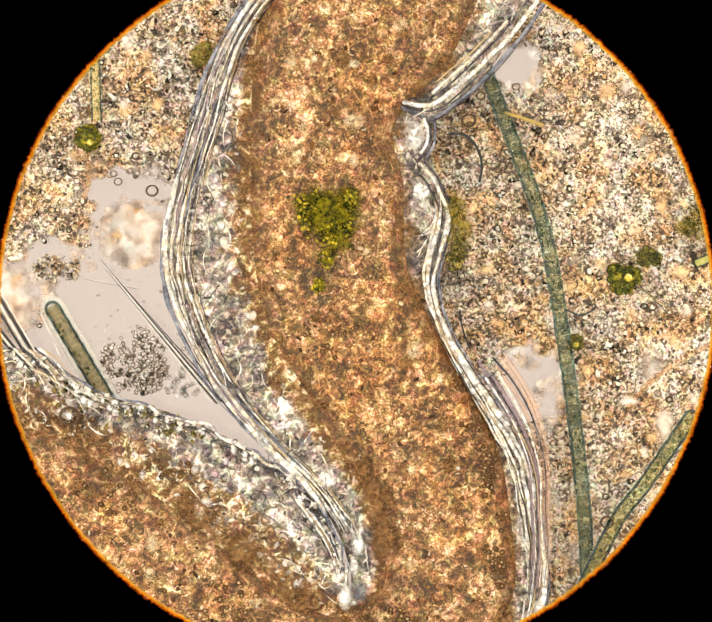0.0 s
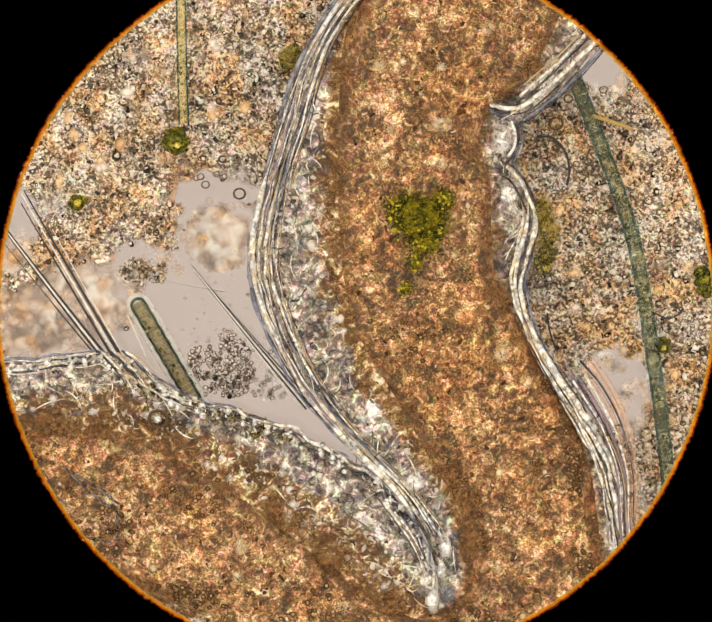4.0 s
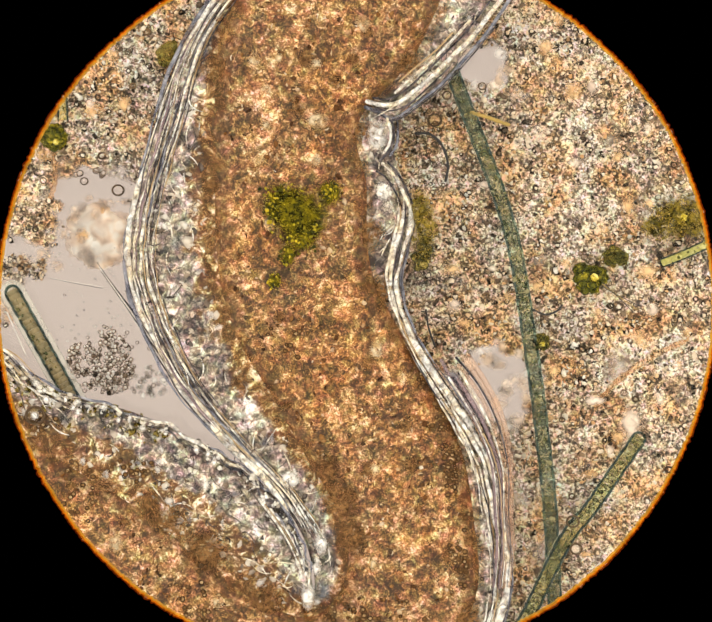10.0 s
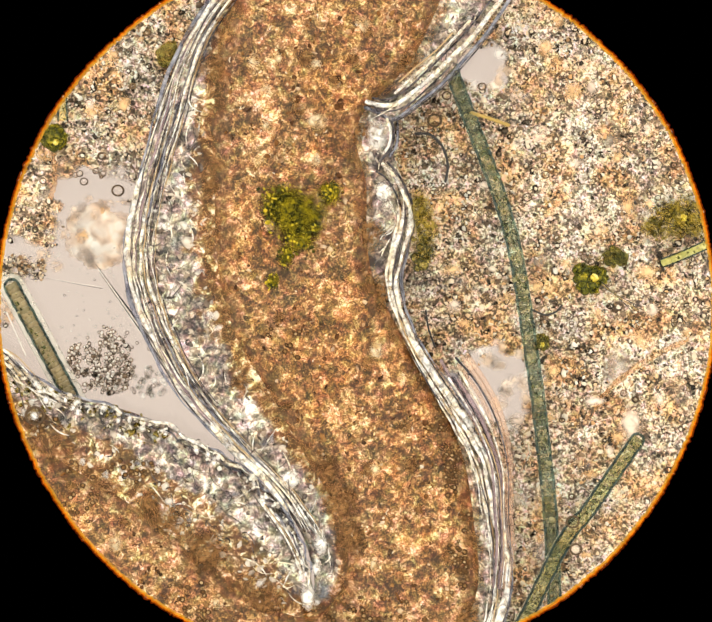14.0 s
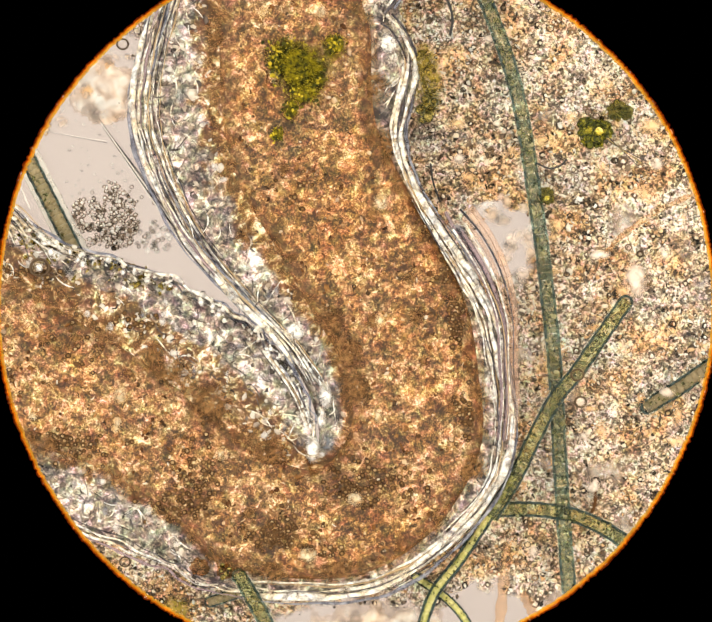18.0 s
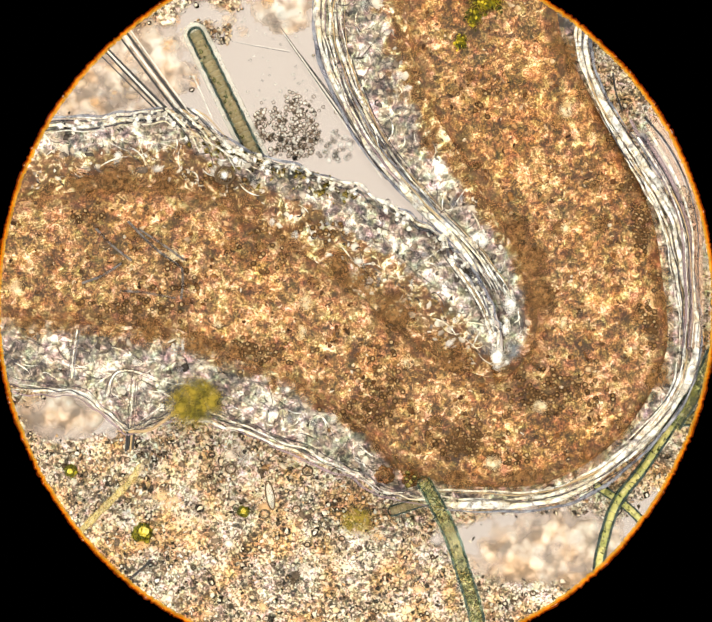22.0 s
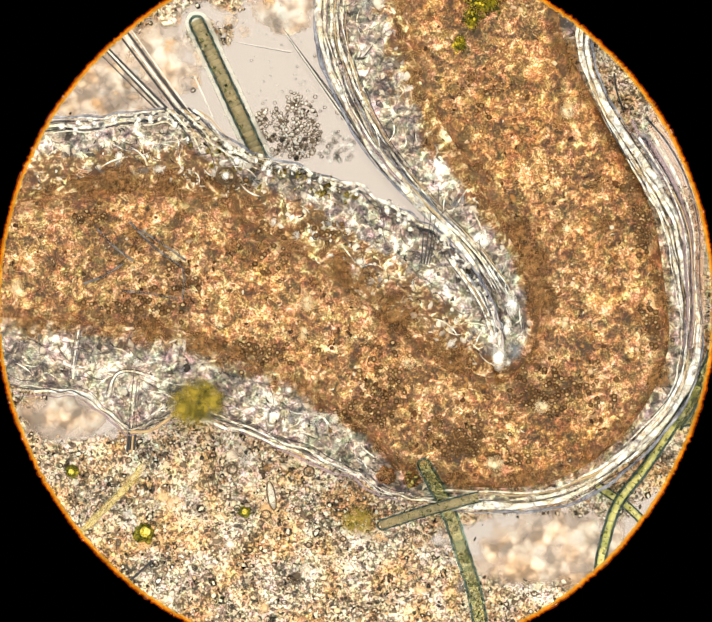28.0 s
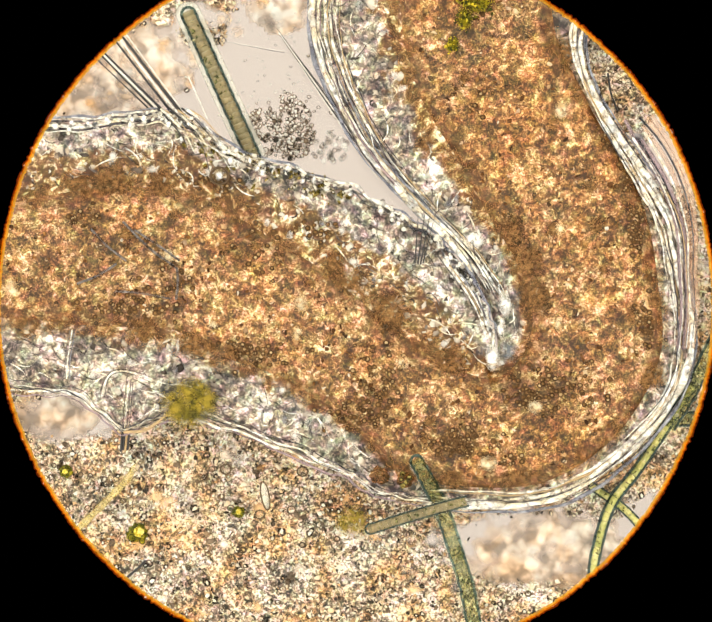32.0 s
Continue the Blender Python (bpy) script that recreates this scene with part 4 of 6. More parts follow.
cuticle(9, R_OUT, G_OUT, 0.6, 0.98, [(-0.005, 0.0024, M), (0.001, 0.0024, C), (0.006, 0.0013, K), (0.011, 0.0020, C), (0.018, 0.0012, K)], 0.045, uneven=0.0022)
cuticle(3, R_OUT, G_OUT, 0.24, 0.50, [(0.028, 0.0022, C), (0.032, 0.0016, K), (0.038, 0.0018, C)], 0.05)
cuticle(4, R_IN, G_IN, 0.56, 0.82, [(-0.004, 0.0028, U), (0.003, 0.0032, C), (0.011, 0.0024, K)], 0.045, uneven=0.0042)
cuticle(7, R_IN, G_IN, 0.80, 1.0, [(-0.005, 0.0030, U), (0.002, 0.0034, C), (0.008, 0.0022, K), (0.014, 0.0030, C), (0.022, 0.0022, K), (0.028, 0.0020, C)], 0.045, uneven=0.0018)


def beaded_edge():
    """Small glassy lumps along the upper edge of the lower limb."""
    n = 230
    i = rng.integers(int(0.6 * NS), NS - 1, n)
    d = G_IN[i] - R_IN[i]
    d /= np.linalg.norm(d, axis=1)[:, None]
    xy = R_IN[i] + d * rng.normal(0.010, 0.012, n).clip(0.001)[:, None] + rng.normal(size=(n, 2)) * 0.003
    c = np.column_stack([xy, rng.uniform(0.042, 0.058, n)])
    r = rng.uniform(0.0018, 0.0048, n)
    part("skin_lump", raw("skin_lump", *grains(c, r, 0.5, 0.3, 1.2), LUMP), worm, "small glassy lumps on the skin", "stuff")
    # Dark curls just below the lumps paint their shadowed edges.
    k = rng.random(n) < 0.6
    part("lump_edge", raw("lump_edge", *curls(c[k] - np.array([0, 0, 0.002]), r[k] * 1.25, r[k] * 0.36, turn=(0.8, 2.4)), DARK_LINE), worm, "dark curls painted as shadowed edges of the skin lumps", "stuff")


beaded_edge()


def yellow_flecks():
    """Yellow-olive lumps in the skin where the bristles root."""
    n = 150
    t = rng.random(n)
    px, py = 300 + 330 * t + rng.normal(size=n) * 16, 845 + 105 * t + rng.normal(size=n) * 17
    z, ub, ug = worm_top(px, py)
    k = ub >= 0
    part("skin_fleck", raw("skin_fleck", *grains(at(px, py, z + 0.006)[k], rng.uniform(0.002, 0.0062, k.sum()), 0.4, 0.35, 0.9), AMBER_MASS), worm, "yellow-olive flecks in the skin", "stuff")


yellow_flecks()


def wrinkles():
    """Short curled folds in the clear flanks of the body."""
    for side, a, b, mat in ((0, R_IN, G_IN, C), (1, R_IN, G_IN, G), (2, R_OUT, G_OUT, C), (3, R_OUT, G_OUT, G)):
        pieces = []
        for k in range(110):
            s = rng.uniform(0.02, 0.97) * (NS - 1)
            i = int(s)
            w = b[i] - a[i]
            if np.linalg.norm(w) < 0.06:
                continue
            c = a[i] + w * rng.uniform(0.15, 0.9)
            ang = math.atan2(w[1], w[0]) + math.pi / 2 + rng.normal() * 0.45
            ln, bend = rng.uniform(0.015, 0.075), rng.normal() * 0.8
            t = np.linspace(-0.5, 0.5, 9)
            x, y = ln * t, ln * bend * (t ** 2 - 0.1) * 0.8
            p = np.column_stack([c[0] + x * math.cos(ang) - y * math.sin(ang), c[1] + x * math.sin(ang) + y * math.cos(ang), np.full(9, 0.05) + 0.004 * rng.normal()])
            zz, ub, ug = worm_top(p[:, 0] * 1000 + 784, 685 - p[:, 1] * 1000)
            if (ub < 0.03).any() or (ub > 0.97).any() or (ug >= 0).any():
                continue
            pieces.append(tube(p, rng.uniform(0.0008, 0.0018) * (1 - 3.8 * t ** 2), 6, 0.6, round_ends=False))
        part("skin_wrinkle", raw("skin_wrinkle", *joined(pieces), mat), worm, kind="stuff")


wrinkles()


def strand(name, pts, r, mat, parent, z=0.05, sides=6, label="", n=40, taper=False):
    p = np.array([W(x, y, z) for x, y in spline(pts, n)])
    rad = np.full(n, r) if not taper else r * np.linspace(1.0, 0.2, n)
    return part(name, raw(name, *tube(p, rad, sides), mat), parent, label)


# bristles lying along the outer flank, the notch and the foot
LOW = [(1368, 1130), (1372, 1210), (1364, 1295)]
for pts, dx, r, mat, z in (([(1296, 790), (1334, 846), (1364, 905), (1383, 970), (1391, 1045)], 22, 0.0060, FLAP_PINK, 0.046), ([(1284, 792), (1322, 846), (1353, 905), (1373, 970), (1385, 1045)], 16, 0.0060, FLAP_PINK, 0.044),
                           ([(1270, 794), (1308, 838), (1339, 888), (1361, 938), (1376, 990), (1385, 1050)], 17, 0.0027, K, 0.054), ([(1276, 812), (1316, 866), (1344, 922), (1362, 980), (1374, 1045)], 9, 0.0050, FLAP_PINK, 0.048),
                           ([(1280, 826), (1314, 884), (1342, 938), (1360, 990), (1373, 1050)], 6, 0.0034, C, 0.055), ([(1268, 834), (1300, 884), (1330, 938), (1352, 995), (1366, 1050)], 1, 0.0055, FLAP_MAUVE, 0.049),
                           ([(1262, 836), (1294, 886), (1324, 938), (1347, 996), (1361, 1050)], -3, 0.0022, K, 0.055), ([(1254, 838), (1284, 884), (1314, 934), (1340, 996), (1354, 1050)], -9, 0.0028, C, 0.055),
                           ([(1238, 800), (1262, 846), (1290, 892), (1318, 944), (1342, 1004), (1352, 1050)], -12, 0.0040, FLAP_MAUVE, 0.052), ([(1330, 960), (1350, 1005), (1364, 1060)], 2, 0.0018, Y, 0.057)):
    strand("bristle", pts + [(x + dx, y) for x, y in LOW], r, mat, worm, z, taper=r < 0.004)
for pts, r, mat, z in (([(1072, 246), (1100, 258), (1126, 271), (1152, 262), (1190, 234), (1240, 194), (1300, 128), (1350, 66), (1425, -50)], 0.0042, U, 0.050),
                       ([(1080, 252), (1104, 262), (1128, 276), (1156, 267), (1196, 238), (1246, 198), (1306, 132), (1356, 70)], 0.0016, K, 0.054),
                       ([(1076, 234), (1104, 241), (1140, 238), (1172, 216), (1216, 180), (1262, 134), (1312, 84), (1405, -40)], 0.0054, C, 0.052),
                       ([(1088, 226), (1120, 229), (1158, 210), (1200, 172), (1246, 128), (1296, 76), (1385, -40)], 0.0022, K, 0.055),
                       ([(1092, 250), (1130, 254), (1166, 240), (1206, 206), (1254, 160)], 0.0018, K, 0.056),
                       ([(1138, 214), (1172, 182), (1214, 148), (1252, 110), (1300, 58)], 0.0036, C, 0.053), ([(1146, 190), (1180, 160), (1226, 122), (1262, 84)], 0.0020, Y, 0.056),
                       ([(1126, 268), (1134, 298), (1131, 326), (1118, 348), (1103, 364)], 0.0030, K, 0.052), ([(1119, 272), (1127, 300), (1124, 326), (1112, 346)], 0.0034, C, 0.054), ([(1141, 276), (1143, 304), (1139, 330), (1126, 352)], 0.0032, U, 0.050),
                       ([(1110, 370), (1133, 394), (1150, 424), (1166, 460)], 0.0040, C, 0.054), ([(1120, 366), (1142, 390), (1160, 422), (1174, 456)], 0.0026, K, 0.052), ([(1096, 386), (1118, 402), (1136, 430), (1150, 462)], 0.0022, K, 0.055)):
    strand("notch_fold", pts, r, mat, worm, z, taper=False)
for k in range(9):
    strand("bristle_root", [(214 + 9 * k, 772 + 2 * (k % 3)), (240 + 9 * k, 800 - k), (268 + 9.5 * k, 834 - k), (284 + 11 * k, 872 - 2 * k)], (0.0024, 0.0036, 0.002)[k % 3], (SETA, C, CUTICLE_AMBER)[k % 3], worm, 0.052 + 0.002 * (k % 2), taper=True)
for k in range(3):
    strand("segment_seam", [(22 + 5 * k, 1258), (16 + 6 * k, 1290), (12 + 5 * k, 1325), (8 + 7 * k, 1362)], (0.0010, 0.0018, 0.0010)[k], (G, C, U)[k], worm, 0.05)
for k in range(5):
    strand("crotch_fold", [(828 + 12 * k, 1095 + 10 * k), (868 + 9 * k, 1150 + 5 * k), (905 + 5 * k, 1210), (930 + 3 * k, 1275 - 4 * k)], (0.002, 0.004, 0.0016, 0.003, 0.002)[k], (G, SKIN, CUTICLE_AMBER, SKIN, U)[k], worm, 0.054, taper=True)
for pts in ([(72, 1038), (108, 1075), (147, 1105)], [(142, 1022), (200, 1080), (258, 1122)], [(258, 1122), (260, 1155), (256, 1188)], [(42, 1155), (86, 1138), (125, 1113)], [(125, 1172), (180, 1176), (242, 1188)], [(168, 1040), (214, 1070), (262, 1104)]):
    strand("inner_bristle", pts, 0.0028, G, worm, 0.084, label="grey streak of a bristle inside the gut")
clear_patch = blob([(1112, 432, 16), (1106, 420, 9)], 0.06, 0.3, (1.0,), 0.4)
part("clear_gap", raw("clear_gap", *clear_patch, SKIN), worm, "bright clear gaps in the flank", "stuff")
for k in range(3):
    strand("foot_fold", [(88 + 5 * k, 1395 + 4 * k), (100 + 4 * k, 1362), (122 + 3 * k, 1344 + 3 * k), (160, 1346 + 4 * k), (205, 1362 + 5 * k), (245 + 5 * k, 1372 + 6 * k)], (0.0016, 0.0024, 0.0012)[k], (G, C, G)[k], worm, 0.055, taper=True)
strand("foot_fold", [(142, 1480), (185, 1476), (225, 1450), (258, 1420)], 0.0035, CUTICLE_AMBER, worm, 0.05)
for k in range(4):
    strand("foot_bristle", [(149 + 4 * k, 1352 + 6 * k), (143 + 5 * k, 1410), (138 + 5 * k, 1470)], 0.0009, G if k != 1 else C, worm, 0.062, 6, "faint bristle inside the foot")
    strand("foot_bristle", [(137 + 5 * k, 1466), (132 + 5 * k, 1522 - 4 * (k % 2))], 0.0027, SETA if k != 2 else CUTICLE_AMBER, worm, 0.03, 6, "short dark bristle")


def soft_patch(name, x, y, rx, ry, turn, mat, parent, z, label="", category="", group=""):
    """A low lens of blurred matter whose rim thins out."""
    a = np.linspace(0, 2 * np.pi, 20, endpoint=False)
    rad = np.array([0.0, 0.35, 0.7, 1.0])[:, None]
    u, v = (rad * np.cos(a)) * rx / 1000, (rad * np.sin(a)) * ry / 1000
    c, q = math.cos(turn), math.sin(turn)
    top = 0.002 * (1 - rad ** 2) + 0 * u
    p = np.stack([u * c - v * q, u * q + v * c, top], -1).reshape(-1, 3)
    i, j = np.meshgrid(np.arange(3), np.arange(20), indexing="ij")
    k = (j + 1) % 20
    f = np.stack([i * 20 + j, (i + 1) * 20 + j, (i + 1) * 20 + k, i * 20 + k], -1).reshape(-1, 4)
    ob = part(name, raw(name, p, f, mat), parent, label)
    ob.matrix_basis = Matrix.Translation(W(x, y, z))
    if category:
        tagged(ob, label, category, group)
    return ob


def over(x, y):
    return float(worm_top(np.array([float(x)]), np.array([float(y)]))[0][0])


for x, y, rx, ry, turn in ((946, 1316, 15, 30, 0.2), (974, 1200, 12, 30, 0.3), (908, 1060, 26, 14, 0.6), (965, 1250, 9, 24, 0.2), (1110, 430, 18, 24, 0.0), (1098, 308, 22, 32, 0.0)):
    soft_patch("clear_patch", x, y, rx * 1.3, ry * 1.3, turn, PATCH_WHITE, worm, max(over(x, y), 0.04) + 0.012, "white clear patch of skin")
g = np.random.default_rng(83)
for k in range(84):
    i = int(g.uniform(0.585, 0.97) * NS)
    d = (G_IN[i] - R_IN[i]) / np.linalg.norm(G_IN[i] - R_IN[i])
    p = R_IN[i] + d * (0.006 + abs(g.normal()) * 0.018)
    x, y = p[0] * 1000 + 784, 685 - p[1] * 1000
    # Every third patch paints the dark shadow between the lumps.
    bright = k % 3 > 0
    soft_patch("clear_lump" if bright else "gap_shadow", x, y, g.uniform(7, 15), g.uniform(5, 10), g.uniform(0, 3), PATCH_WHITE if bright else PATCH_DEEP_GREY, worm, max(over(x, y), 0.04) + 0.010 + 0.0004 * (k % 7), "bright clear lump of skin" if bright else "dark patch painted as shadow between the lumps")
soft_patch("dark_spot", 979, 1303, 27, 38, 0.3, PATCH_DEEP_GREY, worm, 0.094, "dark grey spot at the end of the fold")
g = np.random.default_rng(81)
for x, y, r in CLOTS:
    if over(x, y) > 0:
        soft_patch("brown_patch", x, y, r * g.uniform(1.1, 1.7), r * g.uniform(0.8, 1.3), g.uniform(0, 3), PATCH_BROWN, worm, over(x, y) + 0.008, "soft brown patch in the gut")
count = dict(gut=0, flank=0)
while count["gut"] < 46 or count["flank"] < 70:
    x, y = g.uniform(-120, 1400), g.uniform(-30, 1640)
    z, ub, ug = [float(q[0]) for q in worm_top(np.array([x]), np.array([y]))]
    if ug >= 0 and abs(2 * ug - 1) < 0.8 and count["gut"] < 46:
        count["gut"] += 1
        warm = count["gut"] % 2
        soft_patch("brown_patch" if warm else "cream_patch", x, y, g.uniform(14, 34), g.uniform(10, 24), g.uniform(0, 3), PATCH_BROWN if warm else PATCH_CREAM, worm, z + 0.008, "soft brown patch in the gut" if warm else "soft cream patch in the gut")
    elif ug < 0 and 0.06 < ub < 0.94 and z > 0.025 and min(over(x + 16, y), over(x - 16, y), over(x, y + 16), over(x, y - 16)) > 0.015 and count["flank"] < 70:
        count["flank"] += 1
        pale = count["flank"] % 5 > 1
        # The grey pieces paint blue-grey shadows onto the flank.
        soft_patch("clear_patch" if pale else "grey_patch", x, y, g.uniform(9, 24), g.uniform(6, 13), g.uniform(0, 3), PATCH_PALE if pale else PATCH_GREY, worm, z + 0.008, "white clear patch of tissue" if pale else "blue-grey shadow painted on the tissue")

# ---- detritus ----
CLEAR = [(10, 505, 62, 95), (470, 560, 95, 175), (430, 650, 130, 95), (590, 850, 70, 100), (650, 920, 45, 50), (460, 425, 100, 35), (1368, 858, 70, 84), (1330, 145, 55, 45), (1330, 1760, 150, 130),
         (1040, 1740, 190, 80), (0, 1450, 110, 55), (300, 570, 60, 40), (180, 640, 130, 60), (60, 700, 150, 70), (1480, 1700, 30, 60)]


def openness(px, py):
    d = np.ones(len(px))
    ragged = 0.45 + 1.1 * field(px, py, 0.035, 31.0)
    for cx, cy, rx, ry in CLEAR:
        q = (((px - cx) / rx) ** 2 + ((py - cy) / ry) ** 2) * ragged
        d = np.minimum(d, np.clip((q - 0.62) * 0.85, 0, 1))
    thin = np.clip((field(px, py, 0.0105, 77.0) - 0.40) * 9, 0, 1)
    weight = np.where((px > 1390) & (py > 1080), 0.5, np.where((px > 1400) & (py > 150), 0.3, np.where((px < 600) & (py < 700), 0.35, 0.15)))
    strip = ((px - 1440 - 0.03 * (py - 1450)) / 75) ** 2 + ((py - 1600) / 230) ** 2 < 1
    return d * np.where(strip, 1.0, 1 - weight * (1 - thin))


def detritus(name, x0, y0, x1, y1, per, label):
    """Loose grains on the slide in one stretch of the plan."""
    n = int((x1 - x0) * (y1 - y0) * per)
    px, py = rng.uniform(x0, x1, n), rng.uniform(y0, y1, n)
    keep = (cell(0, px, py) < 0) & (rng.random(n) < openness(px, py))
    px, py = px[keep], py[keep]
    f = field(px, py, 0.012, 3.0)
    keep = 0.45 * f + 0.55 * field(px, py, 0.024, 14.0) > rng.uniform(0.30, 0.56, len(px))
    px, py = px[keep], py[keep]
    z = rng.uniform(-0.095, -0.07, len(px))
    size = rng.uniform(0.0018, 0.0042, len(px)) * (1 + 0.7 * (rng.random(len(px)) > 0.94))
    pick = rng.random(len(px))
    here = at(px, py, z)
    up = np.array([0, 0, 0.006])
    k = pick < 0.19
    tagged(new(name, raw(name, *grains(here[k] + up, size[k], 0.6, 0.3, 0.7), DETRITUS)), label, "detritus", kind="stuff")
    # Larger dark lumps below paint the optical dark rim of the grains.
    k = pick < 0.09
    tagged(new("grain_rims", raw("grain_rims", *grains(here[k], size[k] * 1.6, 0.35, 0.25, 0.7), RIM_LUMP)), "dark lumps painted as optical rims of the debris grains", "detritus", kind="stuff")
    k = (pick > 0.42) & (pick < 0.56)
    tagged(new("dark_grains", raw("dark_grains", *grains(here[k] + up, size[k] * 0.95, 0.5, 0.35, 1.0), RIM_LUMP)), "small dark lumps among the debris", "detritus", kind="stuff")
    k = (pick > 0.62) & (pick < 0.76)
    tagged(new("detritus_threads", raw("detritus_threads", *curls(here[k] + up, size[k] * 1.8, size[k] * 0.6, turn=(0.5, 2.2)), THREAD)), label.replace("grains", "threads"), "detritus", kind="stuff")
    k = pick > 0.994
    ob = new("cell_rims", raw("cell_rims", *rings(here[k] + up * 1.7, size[k] * 1.7, size[k] * 0.5), RING))
    return tagged(ob, "tiny dark-rimmed round cells among debris", "cells", kind="stuff")


detritus("detritus", -80, -60, 760, 660, 0.026, "loose beige and brown debris grains on the slide")
detritus("detritus", 1060, -60, 1900, 1000, 0.026, "loose tan and orange debris grains on the slide")
detritus("detritus", 1060, 1000, 1900, 1960, 0.026, "loose grey and tan debris grains on the slide")
detritus("detritus", -230, 1360, 1060, 1980, 0.026, "loose fine debris grains with dark specks on the slide")
detritus("detritus", -230, 380, 420, 900, 0.0012, "sparse pale debris grains on the slide")


def mats(name, x0, y0, x1, y1, step, label):
    """A ragged bumpy sheet of fine matter on the slide, with thickness."""
    gx, gy = np.arange(x0, x1 + step, step), np.arange(y0, y1 + step, step)
    px, py = [q.ravel() for q in np.meshgrid(gx, gy)]
    nx, ny = len(gx), len(gy)
    f = field(px, py, 0.012, 3.0) * 0.75 + field(px, py, 0.05, 9.0) * 0.25
    dens = openness(px, py) * np.where(cell(0, px, py) >= 0, np.where(np.abs(2 * cell(0, px, py) - 1) > 0.9, 1.0, 0.0), 1.0)
    on = (f * dens > 0.03).reshape(ny, nx)
    jx, jy = rng.normal(size=len(px)) * step * 0.22, rng.normal(size=len(px)) * step * 0.22
    z = -0.085 + 0.02 * (f - 0.5) + rng.normal(size=len(px)) * 0.0015
    top, bot = at(px + jx, py + jy, z), at(px + jx, py + jy, np.full(len(px), -0.117))
    j, i = np.nonzero(on[:-1, :-1] & on[1:, :-1] & on[:-1, 1:] & on[1:, 1:])
    q = np.stack([j * nx + i, (j + 1) * nx + i, (j + 1) * nx + i + 1, j * nx + i + 1], 1)
    ob = new(name, share_out(raw(name, np.vstack([top, bot]), np.vstack([q, q[:, ::-1] + nx * ny]), MAT), "cover", np.tile(f * dens * 1.6, 2)))
    return tagged(ob, label, "detritus", kind="stuff")


mats("detritus_mat", -80, -60, 760, 660, 6, "matted beige and grey fine debris on the slide")
mats("detritus_mat", 1060, -60, 1900, 1000, 6, "matted tan and orange fine debris on the slide")
mats("detritus_mat", 1060, 1000, 1900, 1980, 6, "matted grey and tan fine debris on the slide")
mats("detritus_mat", -240, 1350, 1060, 1980, 6, "matted fine debris with dark specks on the slide")


def soft_flocs(x0, y0, x1, y1, label):
    """A thin sheet of pale, rounded, half-clear flocs on the slide."""
    step = 8
    gx, gy = np.arange(x0, x1 + step, step), np.arange(y0, y1 + step, step)
    px, py = [q.ravel() for q in np.meshgrid(gx, gy)]
    nx, ny = len(gx), len(gy)
    u, v = (px - x0) / (x1 - x0) * 2 - 1, (py - y0) / (y1 - y0) * 2 - 1
    f = field(px, py, 0.03, 21.0)
    full = np.clip(1.5 * (0.45 + 0.75 * f - u ** 2 - v ** 2), 0, 1)
    on = ((full > 0) & (cell(0, px, py) < 0)).reshape(ny, nx)
    z = -0.108 + 0.006 * (f - 0.5)
    j, i = np.nonzero(on[:-1, :-1] & on[1:, :-1] & on[:-1, 1:] & on[1:, 1:])
    q = np.stack([j * nx + i, (j + 1) * nx + i, (j + 1) * nx + i + 1, j * nx + i + 1], 1)
    jx, jy = rng.normal(size=len(px)) * 2, rng.normal(size=len(px)) * 2
    vs = np.vstack([at(px + jx, py + jy, z), at(px + jx, py + jy, z - 0.008)])
    return tagged(new("floc", share_out(raw("floc", vs, np.vstack([q, q[:, ::-1] + nx * ny]), SOFT), "cover", np.tile(full, 2))), label, "floc", kind="stuff")


soft_flocs(860, 1630, 1320, 1980, "pale pinkish flocs below the bend")
soft_flocs(-220, 1370, 110, 1520, "pale tan flocs under the lower flank")
soft_flocs(1390, 1000, 1910, 1980, "pale pinkish flocs among the debris")
soft_flocs(1400, 60, 1910, 1000, "pale grey and tan flocs among the debris")
soft_flocs(-230, 500, 310, 830, "pale tan and white flocs behind the bristles")
soft_flocs(385, 430, 570, 610, "pale pinkish flocs in the clear pool")
soft_flocs(60, 60, 600, 420, "pale tan flocs among the debris")


